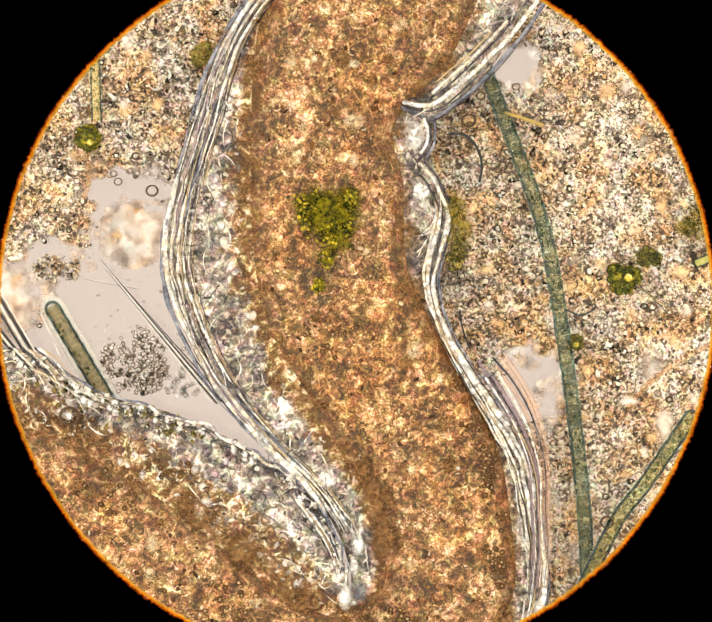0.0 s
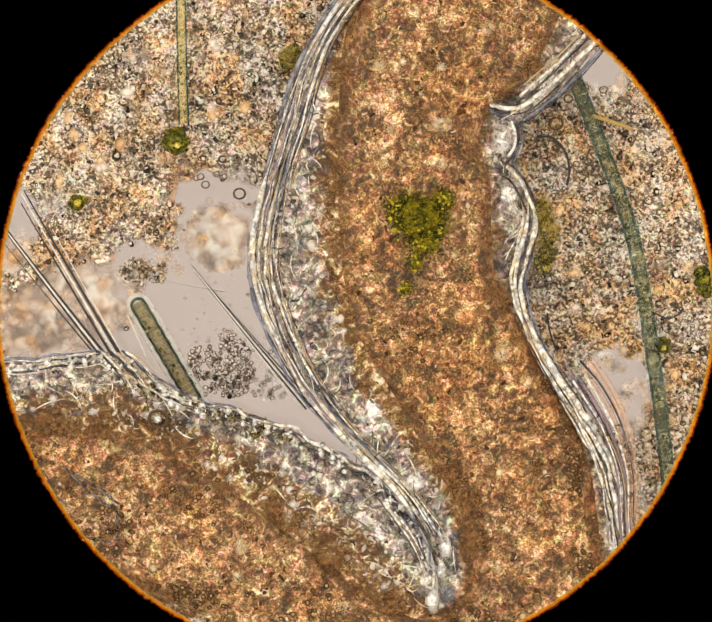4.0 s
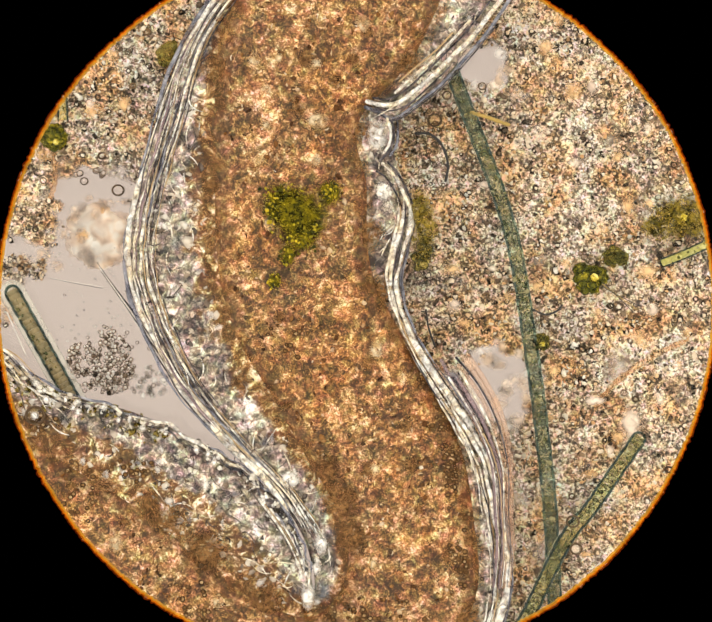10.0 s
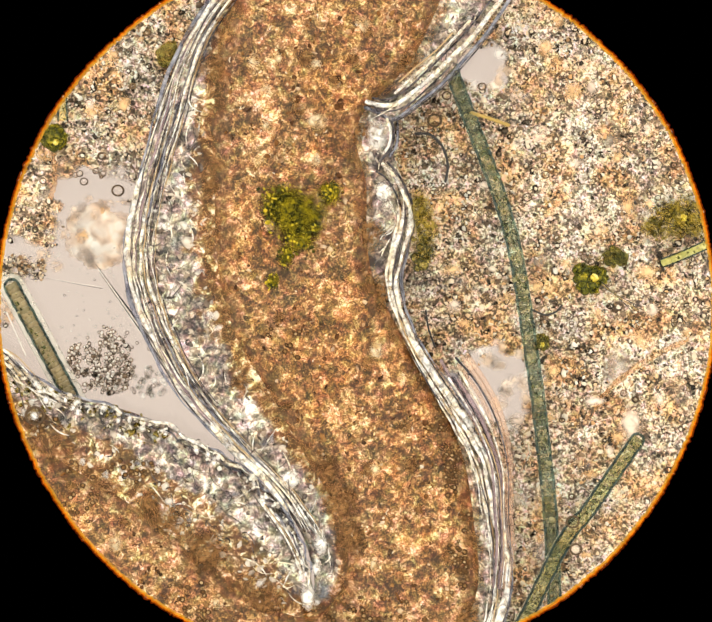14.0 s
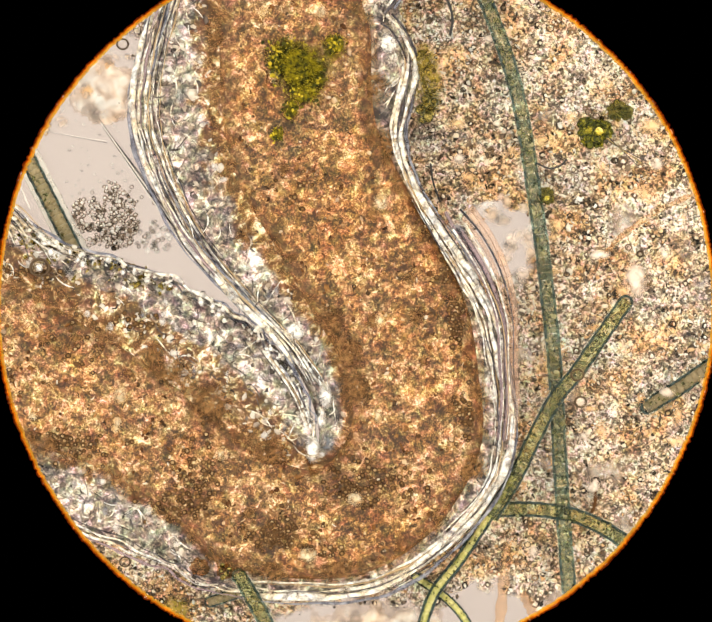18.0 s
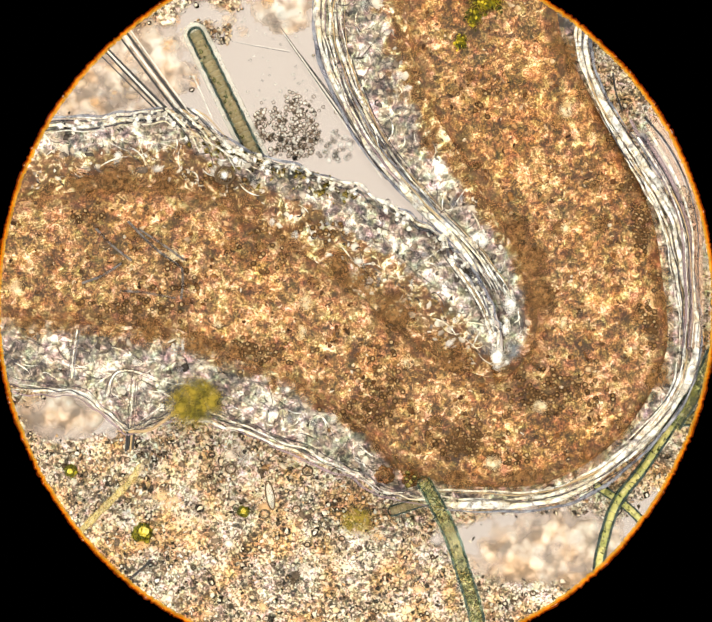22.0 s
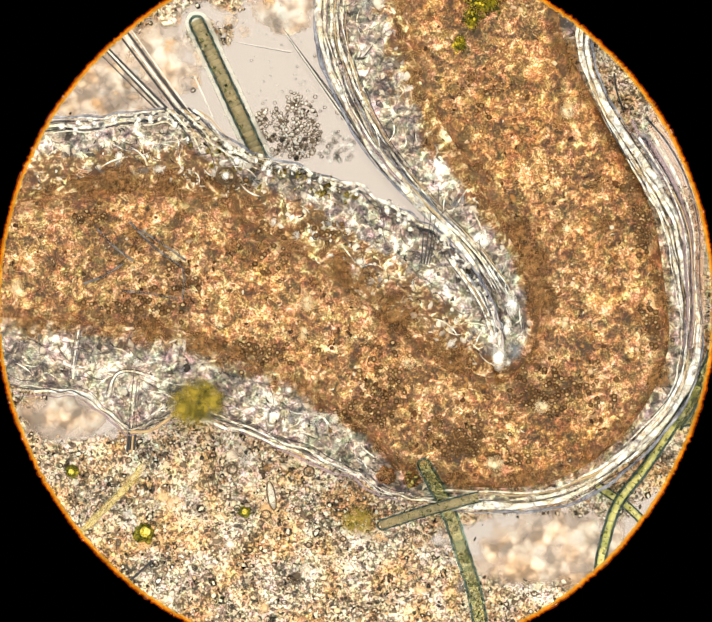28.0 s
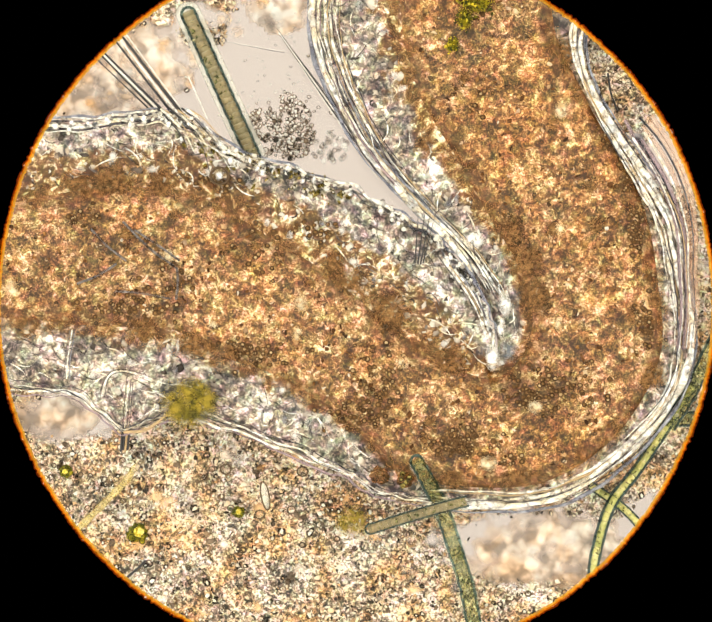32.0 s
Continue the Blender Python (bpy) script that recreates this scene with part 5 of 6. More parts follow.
def blurred_spots():
    """Blurred flocs lying over the sharp debris, out of focus."""
    g = np.random.default_rng(91)
    kinds = ((PATCH_PINK, "pale pinkish blurred floc on the debris"), (PATCH_ORANGE, "blurred orange floc on the debris"), (PATCH_DARK, "dark blurred floc on the debris"), (PATCH_ORANGE, "blurred orange floc on the debris"))
    for x0, y0, x1, y1, n in ((80, 20, 560, 400, 24), (1240, 20, 1860, 960, 62), (1400, 960, 1860, 1900, 44), (-120, 1520, 880, 1900, 36)):
        for k in range(n):
            x, y = g.uniform(x0, x1), g.uniform(y0, y1)
            if over(x, y) < 0 and openness(np.array([x]), np.array([y]))[0] > 0.4:
                mat, label = kinds[k % 4]
                small = 0.6 if mat is PATCH_DARK else 1.0
                soft_patch("floc", x, y, small * g.uniform(14, 34), small * g.uniform(10, 24), g.uniform(0, 3), mat, None, -0.042, label, "floc", "blurred flocs")
    for cx, cy, rx, ry, n, label in ((70, 640, 230, 150, 66, "pale blurred floc near the bristles"), (462, 490, 80, 56, 12, "pale blurred floc floating in the clear pool"), (330, 545, 170, 62, 24, "pale blurred floc floating in the clear pool")):
        for k in range(n):
            q, a = g.random() ** 0.5, g.uniform(0, 6.28)
            x, y = cx + rx * q * math.cos(a), cy + ry * q * math.sin(a)
            if over(x, y) < 0 and over(x, y + 14) < 0:
                # One piece in five paints the grey-brown shadow between the flocs.
                soft_patch("floc", x, y, g.uniform(14, 30), g.uniform(12, 24), g.uniform(0, 3), (PATCH_TAN, PATCH_PINK, PATCH_TAN, PATCH_SHADE, PATCH_ORANGE)[k % 5], None, -0.112 + 0.0003 * k, label, "floc", "blurred flocs")
    for k in range(20):
        x, y = g.normal(1376, 24), g.normal(880, 75)
        if over(x, y) < 0:
            soft_patch("floc", x, y, g.uniform(18, 34), g.uniform(14, 26), g.uniform(0, 3), PATCH_DARK if k % 6 == 0 else PATCH_PINK, None, -0.11 + 0.002 * k, "pale blurred floc in the clear gap", "floc", "blurred flocs")


    for k, (x, y) in enumerate(((1302, 812), (1336, 782), (1374, 772), (1412, 786), (1432, 832), (1428, 884), (1410, 930), (1384, 952), (1340, 800), (1296, 116), (1372, 122), (1384, 158), (1356, 190), (1316, 192), (1368, 176))):
        soft_patch("floc", x, y, g.uniform(20, 30), g.uniform(14, 22), g.uniform(0, 3), (PATCH_PINK, PATCH_PALE, PATCH_TAN)[k % 3], None, -0.05 + 0.0006 * k, "pale blurred floc at the edge of a clear gap", "floc", "blurred flocs")


blurred_spots()


# ---- filaments ----
def barrel(r, half):
    """One cell: a short barrel lying along x."""
    t = np.array([-1, -0.78, 0, 0.78, 1.0])
    v, f = tube_z(np.stack([0 * t, 0 * t, t * half], 1), r * np.array([0.90, 0.985, 1.0, 0.985, 0.90]), 10)
    return v[:, [2, 1, 0]], f


def filament(name, pts, r, label, z0=-0.06, z1=None, pitch=0.013, mat=None, n=120, origin=None, wall=None, halo=1.28, thick=0.2):
    """A thread of cells between two dark walls, over a pale tube that paints the bright optical halo; each cell is a
    piece of its own.
    """
    mat = mat or FIL
    p2 = spline(pts, n)
    zz = np.linspace(z0, z0 if z1 is None else z1, n)
    p = np.array([W(x, y, z) for (x, y), z in zip(p2, zz)])
    o = p[0].copy() if origin is None else np.array(origin)
    thing = tagged(new(name), label, "alga filament", "algal filaments")
    thing.matrix_basis = Matrix.Translation(o)
    p = p - o
    t = np.gradient(p, axis=0)
    t /= np.linalg.norm(t, axis=1)[:, None]
    side = np.stack([-t[:, 1], t[:, 0], 0 * t[:, 0]], 1)
    part("halo_tube", raw("halo_tube", *tube(p - np.array([0, 0, r * 0.75]), r * halo, 12, 0.3, halo > 1.5), HALO_FILL if halo > 1.5 else HALO_THIN), thing, "thin pale tube painted as the bright halo")
    q = r * 0.92 * (1 + 0.04 * np.sin(np.arange(n)[:, None] * 0.7))
    a = np.linspace(np.pi / 2, np.pi * 1.5, 9)[1:-1, None]
    tip = p[0] + r * 0.92 * (np.cos(a) * t[0] + np.sin(a) * side[0])
    rim = np.vstack([(p + side * q)[::-1], tip, p - side * q])
    part("wall", raw("wall", *tube(rim, r * thick, 6), wall or FIL_WALL), thing, "dark teal cell wall")
    s = np.concatenate([[0], np.cumsum(np.linalg.norm(np.diff(p, axis=0), axis=1))])
    m = int(s[-1] / (0.0035 if mat in (FIL, FIL_TEAL) else 0.009))
    d, across = rng.uniform(0, s[-1], m), rng.normal(size=m) * 0.5
    keep = np.abs(across) < 0.95
    d, across = d[keep], across[keep]
    c = np.stack([np.interp(d, s, p[:, k] + 0 * s) for k in range(3)], 1) + np.stack([np.interp(d, s, side[:, k]) for k in range(3)], 1) * (across * r)[:, None]
    c[:, 2] += r * 0.9
    part("granule", raw("granule", *grains(c, rng.uniform(0.0012, 0.0034, len(c)), 0.3, 0.3, 1.6), FIL_GRAIN), thing, "fine granules in the cells", "stuff")
    me = raw("cell", *barrel(r * 0.84, pitch * 0.47), mat)
    for d in np.arange(-pitch * 0.1, s[-1], pitch):
        c = np.array([np.interp(d, s, p[:, k]) for k in range(3)])
        e = np.array([np.interp(d + 0.004, s, p[:, k]) - np.interp(d - 0.004, s, p[:, k]) for k in range(3)])
        ob = part("cell", me, thing)
        ob.matrix_basis = Matrix.Translation(c) @ Matrix.Rotation(math.atan2(e[1], e[0]), 4, "Z")
    return thing


filament("algal_filament", [(1252, 120), (1270, 180), (1297, 250), (1332, 340), (1366, 430), (1396, 530), (1416, 630), (1432, 740), (1450, 860), (1464, 980), (1480, 1130), (1490, 1320), (1505, 1550), (1523, 1750), (1538, 1960)],
         0.0145, "long grey-green jointed alga filament beside the worm", -0.025, None, 0.017, FIL_TEAL, 240, wall=FIL_WALL_SOFT, thick=0.22)
F2 = [(1638, 985), (1585, 1060), (1529, 1140), (1480, 1200), (1432, 1290), (1393, 1370), (1340, 1455)]
cross = filament("algal_filament", F2, 0.0152, "green jointed alga filament with a rounded tip crossing another", -0.015, 0.02)
filament("algal_filament", [(1385, 1388), (1335, 1465), (1273, 1560), (1213, 1640), (1183, 1730), (1173, 1800), (1190, 1880), (1200, 1960)], 0.0098, "bright yellow-green alga filament curling round the bend", -0.012, -0.04, 0.02, FIL_YELLOW, thick=0.42)
filament("algal_filament", [(1350, 1455), (1400, 1453), (1453, 1455), (1533, 1470), (1613, 1510), (1673, 1560), (1715, 1610)], 0.0152, "arched olive alga filament on the debris", -0.03)
filament("algal_filament", [(1173, 1605), (1238, 1650), (1283, 1700), (1313, 1770), (1329, 1808)], 0.0085, "thin beaded yellow-green alga filament", -0.06, None, 0.014, FIL_YELLOW, thick=0.3)
filament("algal_filament", [(1354, 1730), (1352, 1800), (1347, 1900), (1345, 1960)], 0.0085, "thin pale green alga filament", -0.05, None, 0.012, FIL_YELLOW, thick=0.3)
stout = filament("algal_filament", [(786, 1590), (808, 1630), (843, 1700), (873, 1790), (898, 1870), (918, 1970)], 0.0165, "stout olive-green jointed alga filament under the worm's bend", 0.085, -0.05, wall=FIL_WALL_SOFT)
slider = filament("algal_filament", [(700, 1672), (790, 1643), (870, 1620), (912, 1609)], 0.0115, "short green jointed alga filament sliding under the worm's skin", 0.052, 0.078, 0.009, ROD_FILL)
filament("algal_filament", [(393, -60), (396, 80), (398, 180), (401, 268)], 0.0105, "slender pale amber alga filament with teal edges on the debris", -0.055, None, 0.012, FIL_PALE, wall=FIL_WALL_SOFT)
filament("algal_filament", [(1690, 1228), (1720, 1208), (1760, 1185), (1840, 1130), (1900, 1100)], 0.016, "short olive alga filament half sunk in debris", -0.07, None, 0.014, ROD_FILL)
filament("algal_filament", [(1735, 584), (1790, 562), (1850, 535), (1920, 510)], 0.0095, "slender pale green alga filament at the debris edge", -0.06, None, 0.012, FIL_YELLOW)
ROD_LEN = 430
rod = filament("green_rod", [(0 + 784, 685), (784 + ROD_LEN / 2, 685), (784 + ROD_LEN, 685)], 0.0165, "straight olive-green jointed alga rod with a blunt tip", 0.0, None, 0.0125, ROD_FILL, origin=(0, 0, 0), halo=1.75)

# ---- fibres ----
def fibre(pts, r, mat, label, z=-0.05, category="fibre"):
    p = np.array([W(x, y, z) for x, y in spline(pts, 40)])
    return tagged(new("fibre", raw("fibre", *tube(p, r * (1 + 0.15 * np.sin(np.arange(40) * 0.9)), 8), mat)), label, category)


fibre([(1306, 254), (1340, 264), (1388, 281)], 0.0042, YELLOW_HAIR, "short yellow plant fibre on debris", -0.02)
fibre([(1378, 1510), (1372, 1600), (1362, 1700), (1352, 1760)], 0.012, ORANGE_FIBRE, "blurred orange plant fibre hanging under the bend", -0.09)
fibre([(1420, 1650), (1440, 1690), (1470, 1730)], 0.014, ORANGE_FIBRE, "blurred orange shred in the clear pool", -0.09)
fibre([(380, 335), (382, 400), (372, 440)], 0.006, ORANGE_FIBRE, "pale orange tail under the green cell", -0.07)
fibre([(1183, 300), (1215, 302), (1243, 330), (1254, 370), (1249, 405)], 0.0030, SETA, "dark curved hair on the debris", -0.02)
fibre([(1440, 688), (1470, 700), (1495, 692), (1506, 680)], 0.0022, SETA, "thin dark curled hair across a filament", -0.03)
fibre([(1206, 690), (1212, 730), (1226, 770)], 0.0022, SETA, "thin dark hair beside the worm", -0.04)
fibre([(130, 1815), (165, 1785), (180, 1770)], 0.0028, SETA, "dark hair on the debris", -0.06)
fibre([(10, 1720), (70, 1660), (130, 1600), (160, 1560)], 0.008, FIL_PALE, "blurred yellow strand in the debris", -0.055)
fibre([(1560, 940), (1620, 860), (1700, 800), (1780, 760)], 0.006, ORANGE_FIBRE, "blurred orange strand in the debris", -0.08)
fibre([(1568, 1400), (1572, 1440), (1560, 1400 + 70)], 0.004, BROWN, "small reddish brown shred", -0.06)
fibre([(276, 695), (292, 730), (318, 790)], 0.0020, SETA_PALE, "pale amber bristle stub beside the rod", -0.06)


# ---- round cells ----
def mulberry(ob, spots, z, mat):
    """Small round cells, each with a dark rim, heaped on a colony."""
    o = np.array(ob.matrix_basis.translation)
    for x, y, r in spots:
        n = max(3, int(r / 3.2))
        for k in range(n):
            a, d = 2.4 * k + x, r * 0.92 * ((k + 0.6) / n) ** 0.5
            q = r * random.uniform(0.26, 0.36)
            c = np.array(W(x + d * math.cos(a), y + d * math.sin(a), z + 0.25 * r / 1000)) - o
            v, f = ball(6, 12)
            part("cell", raw("cell", v * np.array([q, q, q * 0.5]) / 1000 + c, f, mat), ob)
            v, f = rings(c[None] + np.array([0, 0, q * 0.3 / 1000]), [q * 1.0 / 1000], [q * 0.10 / 1000], 14, 4)
            part("cell_rim", raw("cell_rim", v, f, GREEN_RIM), ob)


def clump(name, spots, mat, label, category, z=-0.045, high=0.4, group="", shells=(1.0,), rough=0.35):
    """An uneven lump, or several grown together, round a few spots (x, y, radius)."""
    o = np.array(W(spots[0][0], spots[0][1], z))
    v, f = blob(spots[:1], z, high, (1.0,), rough, 36)
    ob = new(name, raw(name, v - o, f, mat))
    ob.matrix_basis = Matrix.Translation(o)
    for spot in spots[1:]:
        v, f = blob([spot], z, high, (1.0,), rough, 28)
        part("lobe", raw("lobe", v - o, f, mat), ob)
    if group == "green cells":
        mulberry(ob, spots, z, mat)
    return tagged(ob, label, category, group)


def soft_mass(name, spots, mat, label, category, z, specks, speck_mat, spread):
    """A blurred mass of soft lobes round the first spot, with small sharp cells in it."""
    x0, y0, rx, ry, turn = spots[0]
    ob = soft_patch(name, x0, y0, rx, ry, turn, mat, None, z, label, category)
    for k, (x, y, rx, ry, turn) in enumerate(spots[1:]):
        lobe = soft_patch("lobe", x0, y0, rx, ry, turn, mat, ob, 0)
        lobe.matrix_basis = Matrix.Translation(((x - x0) / 1000, (y0 - y) / 1000, 0.0012 * (k + 1)))
    g = np.random.default_rng(int(x0))
    c = np.vstack([np.column_stack([g.normal(x - x0, rx * spread, 40), g.normal(y0 - y, ry * spread, 40)]) for x, y, rx, ry, turn in spots] + [np.column_stack([g.normal(x - x0, 7, 9), g.normal(y0 - y, 8, 9)]) for x, y in specks])
    c = np.column_stack([c / 1000, g.uniform(0.003, 0.009, len(c))])
    part("cell_speck", raw("cell_speck", *grains(c, g.uniform(0.0014, 0.0036, len(c)), 0.6, 0.3, 0.9), speck_mat), ob, "small yellow-green cells", "stuff")
    return ob


gut_green = soft_mass("green_mass", [(930, 480, 86, 76, 0.3), (895, 448, 54, 44, 0.2), (880, 470, 40, 44, 0.0), (958, 500, 50, 56, 0.4), (935, 530, 48, 46, 0.0), (910, 572, 24, 34, 0.3), (884, 628, 20, 24, 0.0), (925, 478, 60, 60, 0.0)],
                      PATCH_GREEN, "ragged blurred green algal mass inside the gut", "algae", 0.088, ((904, 420), (858, 442), (876, 508), (904, 577), (922, 562), (880, 634), (962, 550), (870, 470)), GREEN_SPECK, 0.32)
gut_green2 = soft_mass("green_mass", [(990, 437, 40, 42, 0.0), (996, 430, 34, 30, 0.0)], PATCH_GREEN, "dull green lump beside the gut's green mass", "algae", 0.088, (), GREEN_SPECK, 0.2)
clump("green_cell", [(383, 308, 28)], GREEN_MASS, "round dark green cell colony on debris", "algae", group="green cells")
clump("green_cell", [(163, 445, 17), (180, 438, 9)], GREEN_MASS, "small yellow-green cell pair on debris", "algae", group="green cells")
clump("green_cell", [(1562, 622, 28), (1588, 614, 22), (1552, 604, 20), (1578, 636, 16)], GREEN_MASS, "lobed dark green cell colony on debris", "algae", group="green cells")
soft_mass("green_cell", [(1748, 490, 62, 60, 0.2), (1786, 474, 56, 54, 0.0), (1710, 506, 36, 34, 0.3), (1760, 478, 46, 40, 0.5), (1800, 500, 36, 40, 0.0)], PATCH_OLIVE, "broad dull green cell mass on debris", "algae", -0.04, ((1706, 512), (1720, 524), (1812, 498), (1770, 520), (1740, 470)), AMBER_MASS, 0.34)
clump("green_cell", [(1460, 762, 18)], DULL_MASS, "round green cell on the long filament", "algae", -0.03, group="green cells")
clump("green_cell", [(165, 1708, 22)], GREEN_MASS, "round green cell with a bright yellow core", "algae", group="green cells")
clump("green_cell", [(5, 1570, 14)], GREEN_MASS, "small green cell with a ring painted as the dark refracted rim", "algae", group="green cells")
clump("green_cell", [(388, 1660, 13)], GREEN_MASS, "small amber-green cell on debris", "algae", group="green cells")
clump("green_cell", [(1713, 1500, 9)], GREEN_MASS, "tiny dark green cell on debris", "algae", group="green cells")
clump("green_cell", [(1620, 572, 22), (1640, 575, 16)], DULL_MASS, "elongated dull green cell on debris", "algae", group="green cells")
for ob, x, y, r in [(o, *q) for o, q in zip([o for o in scene.objects if o.name.startswith("green_cell")], ((388, 318, 7), (168, 446, 8), (1578, 618, 9), (1775, 485, 8), (1462, 766, 6), (168, 1704, 11), (5, 1570, 6), (388, 1658, 6)))]:
    v, f = blob([(x, y, r)], -0.024, 0.4, (1.0,), 0.25, 20)
    part("core", raw("core", v - np.array(ob.matrix_basis.translation), f, CORE), ob, "bright yellow core")
clump("olive_clump", [(640, 130, 26)], DULL_MASS, "dark olive ball against the worm's skin", "algae", 0.03)
smear = soft_patch("olive_clump", 285, 1418, 84, 70, 0.4, PATCH_OLIVE, None, 0.066, "blurred olive-orange mass on the worm's flank", "algae")
for dx, dy, r in ((0.022, 0.004, 52), (-0.022, -0.018, 44), (0.010, 0.030, 40), (0.0, 0.0, 50)):
    soft_patch("lobe", 784, 685, r, r * 0.8, dx * 20, PATCH_OLIVE, smear, 0).matrix_basis = Matrix.Translation((dx, dy, 0.003 + abs(dx) * 0.05))
olive = soft_mass("olive_clump", [(1203, 505, 36, 66, 0.1), (1190, 462, 30, 44, 0.3), (1204, 550, 30, 50, 0.0), (1196, 575, 24, 30, 0.0)], PATCH_OLIVE, "long olive lump against the worm's flank", "algae", 0.045, ((1195, 582), (1200, 560), (1180, 530)), AMBER_MASS, 0.3)
for x, y, q in ((1198, 592, 11), (1182, 574, 10), (1186, 598, 7), (1205, 572, 8), (1192, 552, 8), (1212, 556, 7)):
    c = np.array([(x - 1203) / 1000, (505 - y) / 1000, 0.009])
    v, f = ball(6, 12)
    part("cell", raw("cell", v * np.array([q, q, q * 0.4]) / 1000 + c, f, AMBER_MASS), olive)
    part("cell_rim", raw("cell_rim", *rings(c[None], [q / 1000], [0.0016], 16, 5), GREEN_RIM), olive)
for x, y, rx, ry in ((1662, 945, 40, 52), (1668, 962, 28, 34)):
    soft_patch("floc", x, y, rx, ry, 0.2, PATCH_PINK, None, -0.045, "pale blurred floc beside the filament's tip", "floc", "blurred flocs")
soft_patch("olive_clump", 640, 1680, 52, 46, 0.0, PATCH_OLIVE, None, -0.03, "dull olive blurred ball in the debris", "algae")
soft_patch("grey_lump", 1262, 836, 30, 30, 0.0, PATCH_GREY, None, 0.052, "blurred blue-grey lump on the worm's flank", "granule ball")
mulberry(clump("brown_ball", [(755, 1584, 17)], CLOT, "round brown granular ball inside the flank", "granule ball", 0.06), [(755, 1584, 17)], 0.064, AMBER_MASS)
clump("brown_ball", [(700, 1575, 20)], CLOT, "brown granular lump inside the flank", "granule ball", 0.06)

rim_mesh = raw("rim", *rings(np.zeros((1, 3)), [1.0], [0.23], 16, 5), RING)
bead_mesh = raw("round_cell", *ball(7, 12), BEAD)


def bead(x, y, r, z=-0.05, label="clear round cell with a ring painted as the dark refracted rim"):
    ob = new("round_cell", bead_mesh)
    ob.matrix_basis = Matrix.LocRotScale(W(x, y, z), None, (r / 1000, r / 1000, r / 1000 * 0.8))
    # The torus paints the dark rim that refraction gives a clear cell.
    part("rim", rim_mesh, ob, "ring painted as the dark refracted rim")
    tagged(ob, label, "cell", "clear round cells")


for x, y, r in ((350, 920, 19), (1528, 1155, 13), (1195, 588, 13), (1225, 270, 14), (1205, 225, 10), (1252, 215, 9), (1465, 348, 6), (505, 1655, 9), (530, 1570, 11), (360, 1565, 11), (1290, 190, 7), (1330, 195, 8), (450, 405, 8), (525, 425, 12),
                (1535, 1215, 12), (1470, 390, 8), (1430, 440, 9), (435, 1665, 10)):
    bead(x, y, r, 0.06 if (x, y) == (350, 920) else 0.012 if (x, y) in ((1528, 1155), (1535, 1215)) else -0.03)
BEAD_FIELDS = ((100, 100, 560, 420, 60), (1180, 240, 1400, 480, 50), (1480, 300, 1800, 900, 60), (-60, 1540, 700, 1880, 60), (415, 735, 615, 880, 40), (1380, 1480, 1500, 1600, 20))
for x0, y0, x1, y1, n in BEAD_FIELDS:
    for k in range(n):
        x, y = random.uniform(x0, x1), random.uniform(y0, y1)
        if cell(0, np.array([x]), np.array([y]))[0] < 0:
            bead(x, y, random.uniform(2.6, 4.6) if x0 == 415 else random.uniform(3.2, 7.0), random.uniform(-0.09, -0.05))


# White patch painted as the bright glint of the first round cell.
soft_patch("glint", 352, 918, 13, 13, 0.0, PATCH_WHITE, [o for o in scene.objects if o.name == "round_cell"][0], 0.0, "white glint painted on the cell's middle").matrix_basis = Matrix.LocRotScale((0.0, 0.0, 0.9), None, (50, 50, 50))


def long_cell(x, y, half, wide, turn, label):
    """A slender clear cell with a dark outline."""
    a = np.linspace(0, 2 * np.pi, 33)
    u, v = half * np.cos(a), wide * np.sin(a)
    p = np.column_stack([u * math.cos(turn) - v * math.sin(turn), u * math.sin(turn) + v * math.cos(turn), 0 * a]) / 1000
    ob = tagged(new("long_cell", raw("long_cell", *tube(p, 0.0016, 6, round_ends=False), RING)), label, "cell")
    ob.matrix_basis = Matrix.Translation(W(x, y, -0.035))
    v, f = ball(6, 16)
    v = v * np.array([half, wide, 4.0]) * 0.94 / 1000
    v = np.column_stack([v[:, 0] * math.cos(turn) - v[:, 1] * math.sin(turn), v[:, 0] * math.sin(turn) + v[:, 1] * math.cos(turn), v[:, 2] - 0.004])
    part("filling", raw("filling", v, f, HALO_FILL), ob, "pale clear filling")


long_cell(447, 1624, 32, 9, 1.75, "slender clear cell with a dark outline on debris")
for k in range(3):
    fibre([(1596, 628 + 5 * k), (1630 + 3 * k, 660), (1664 + 8 * k, 694 - 6 * k)], 0.0010, YELLOW_HAIR if k % 2 else SETA, "thin amber hair beside the green cells", -0.035)


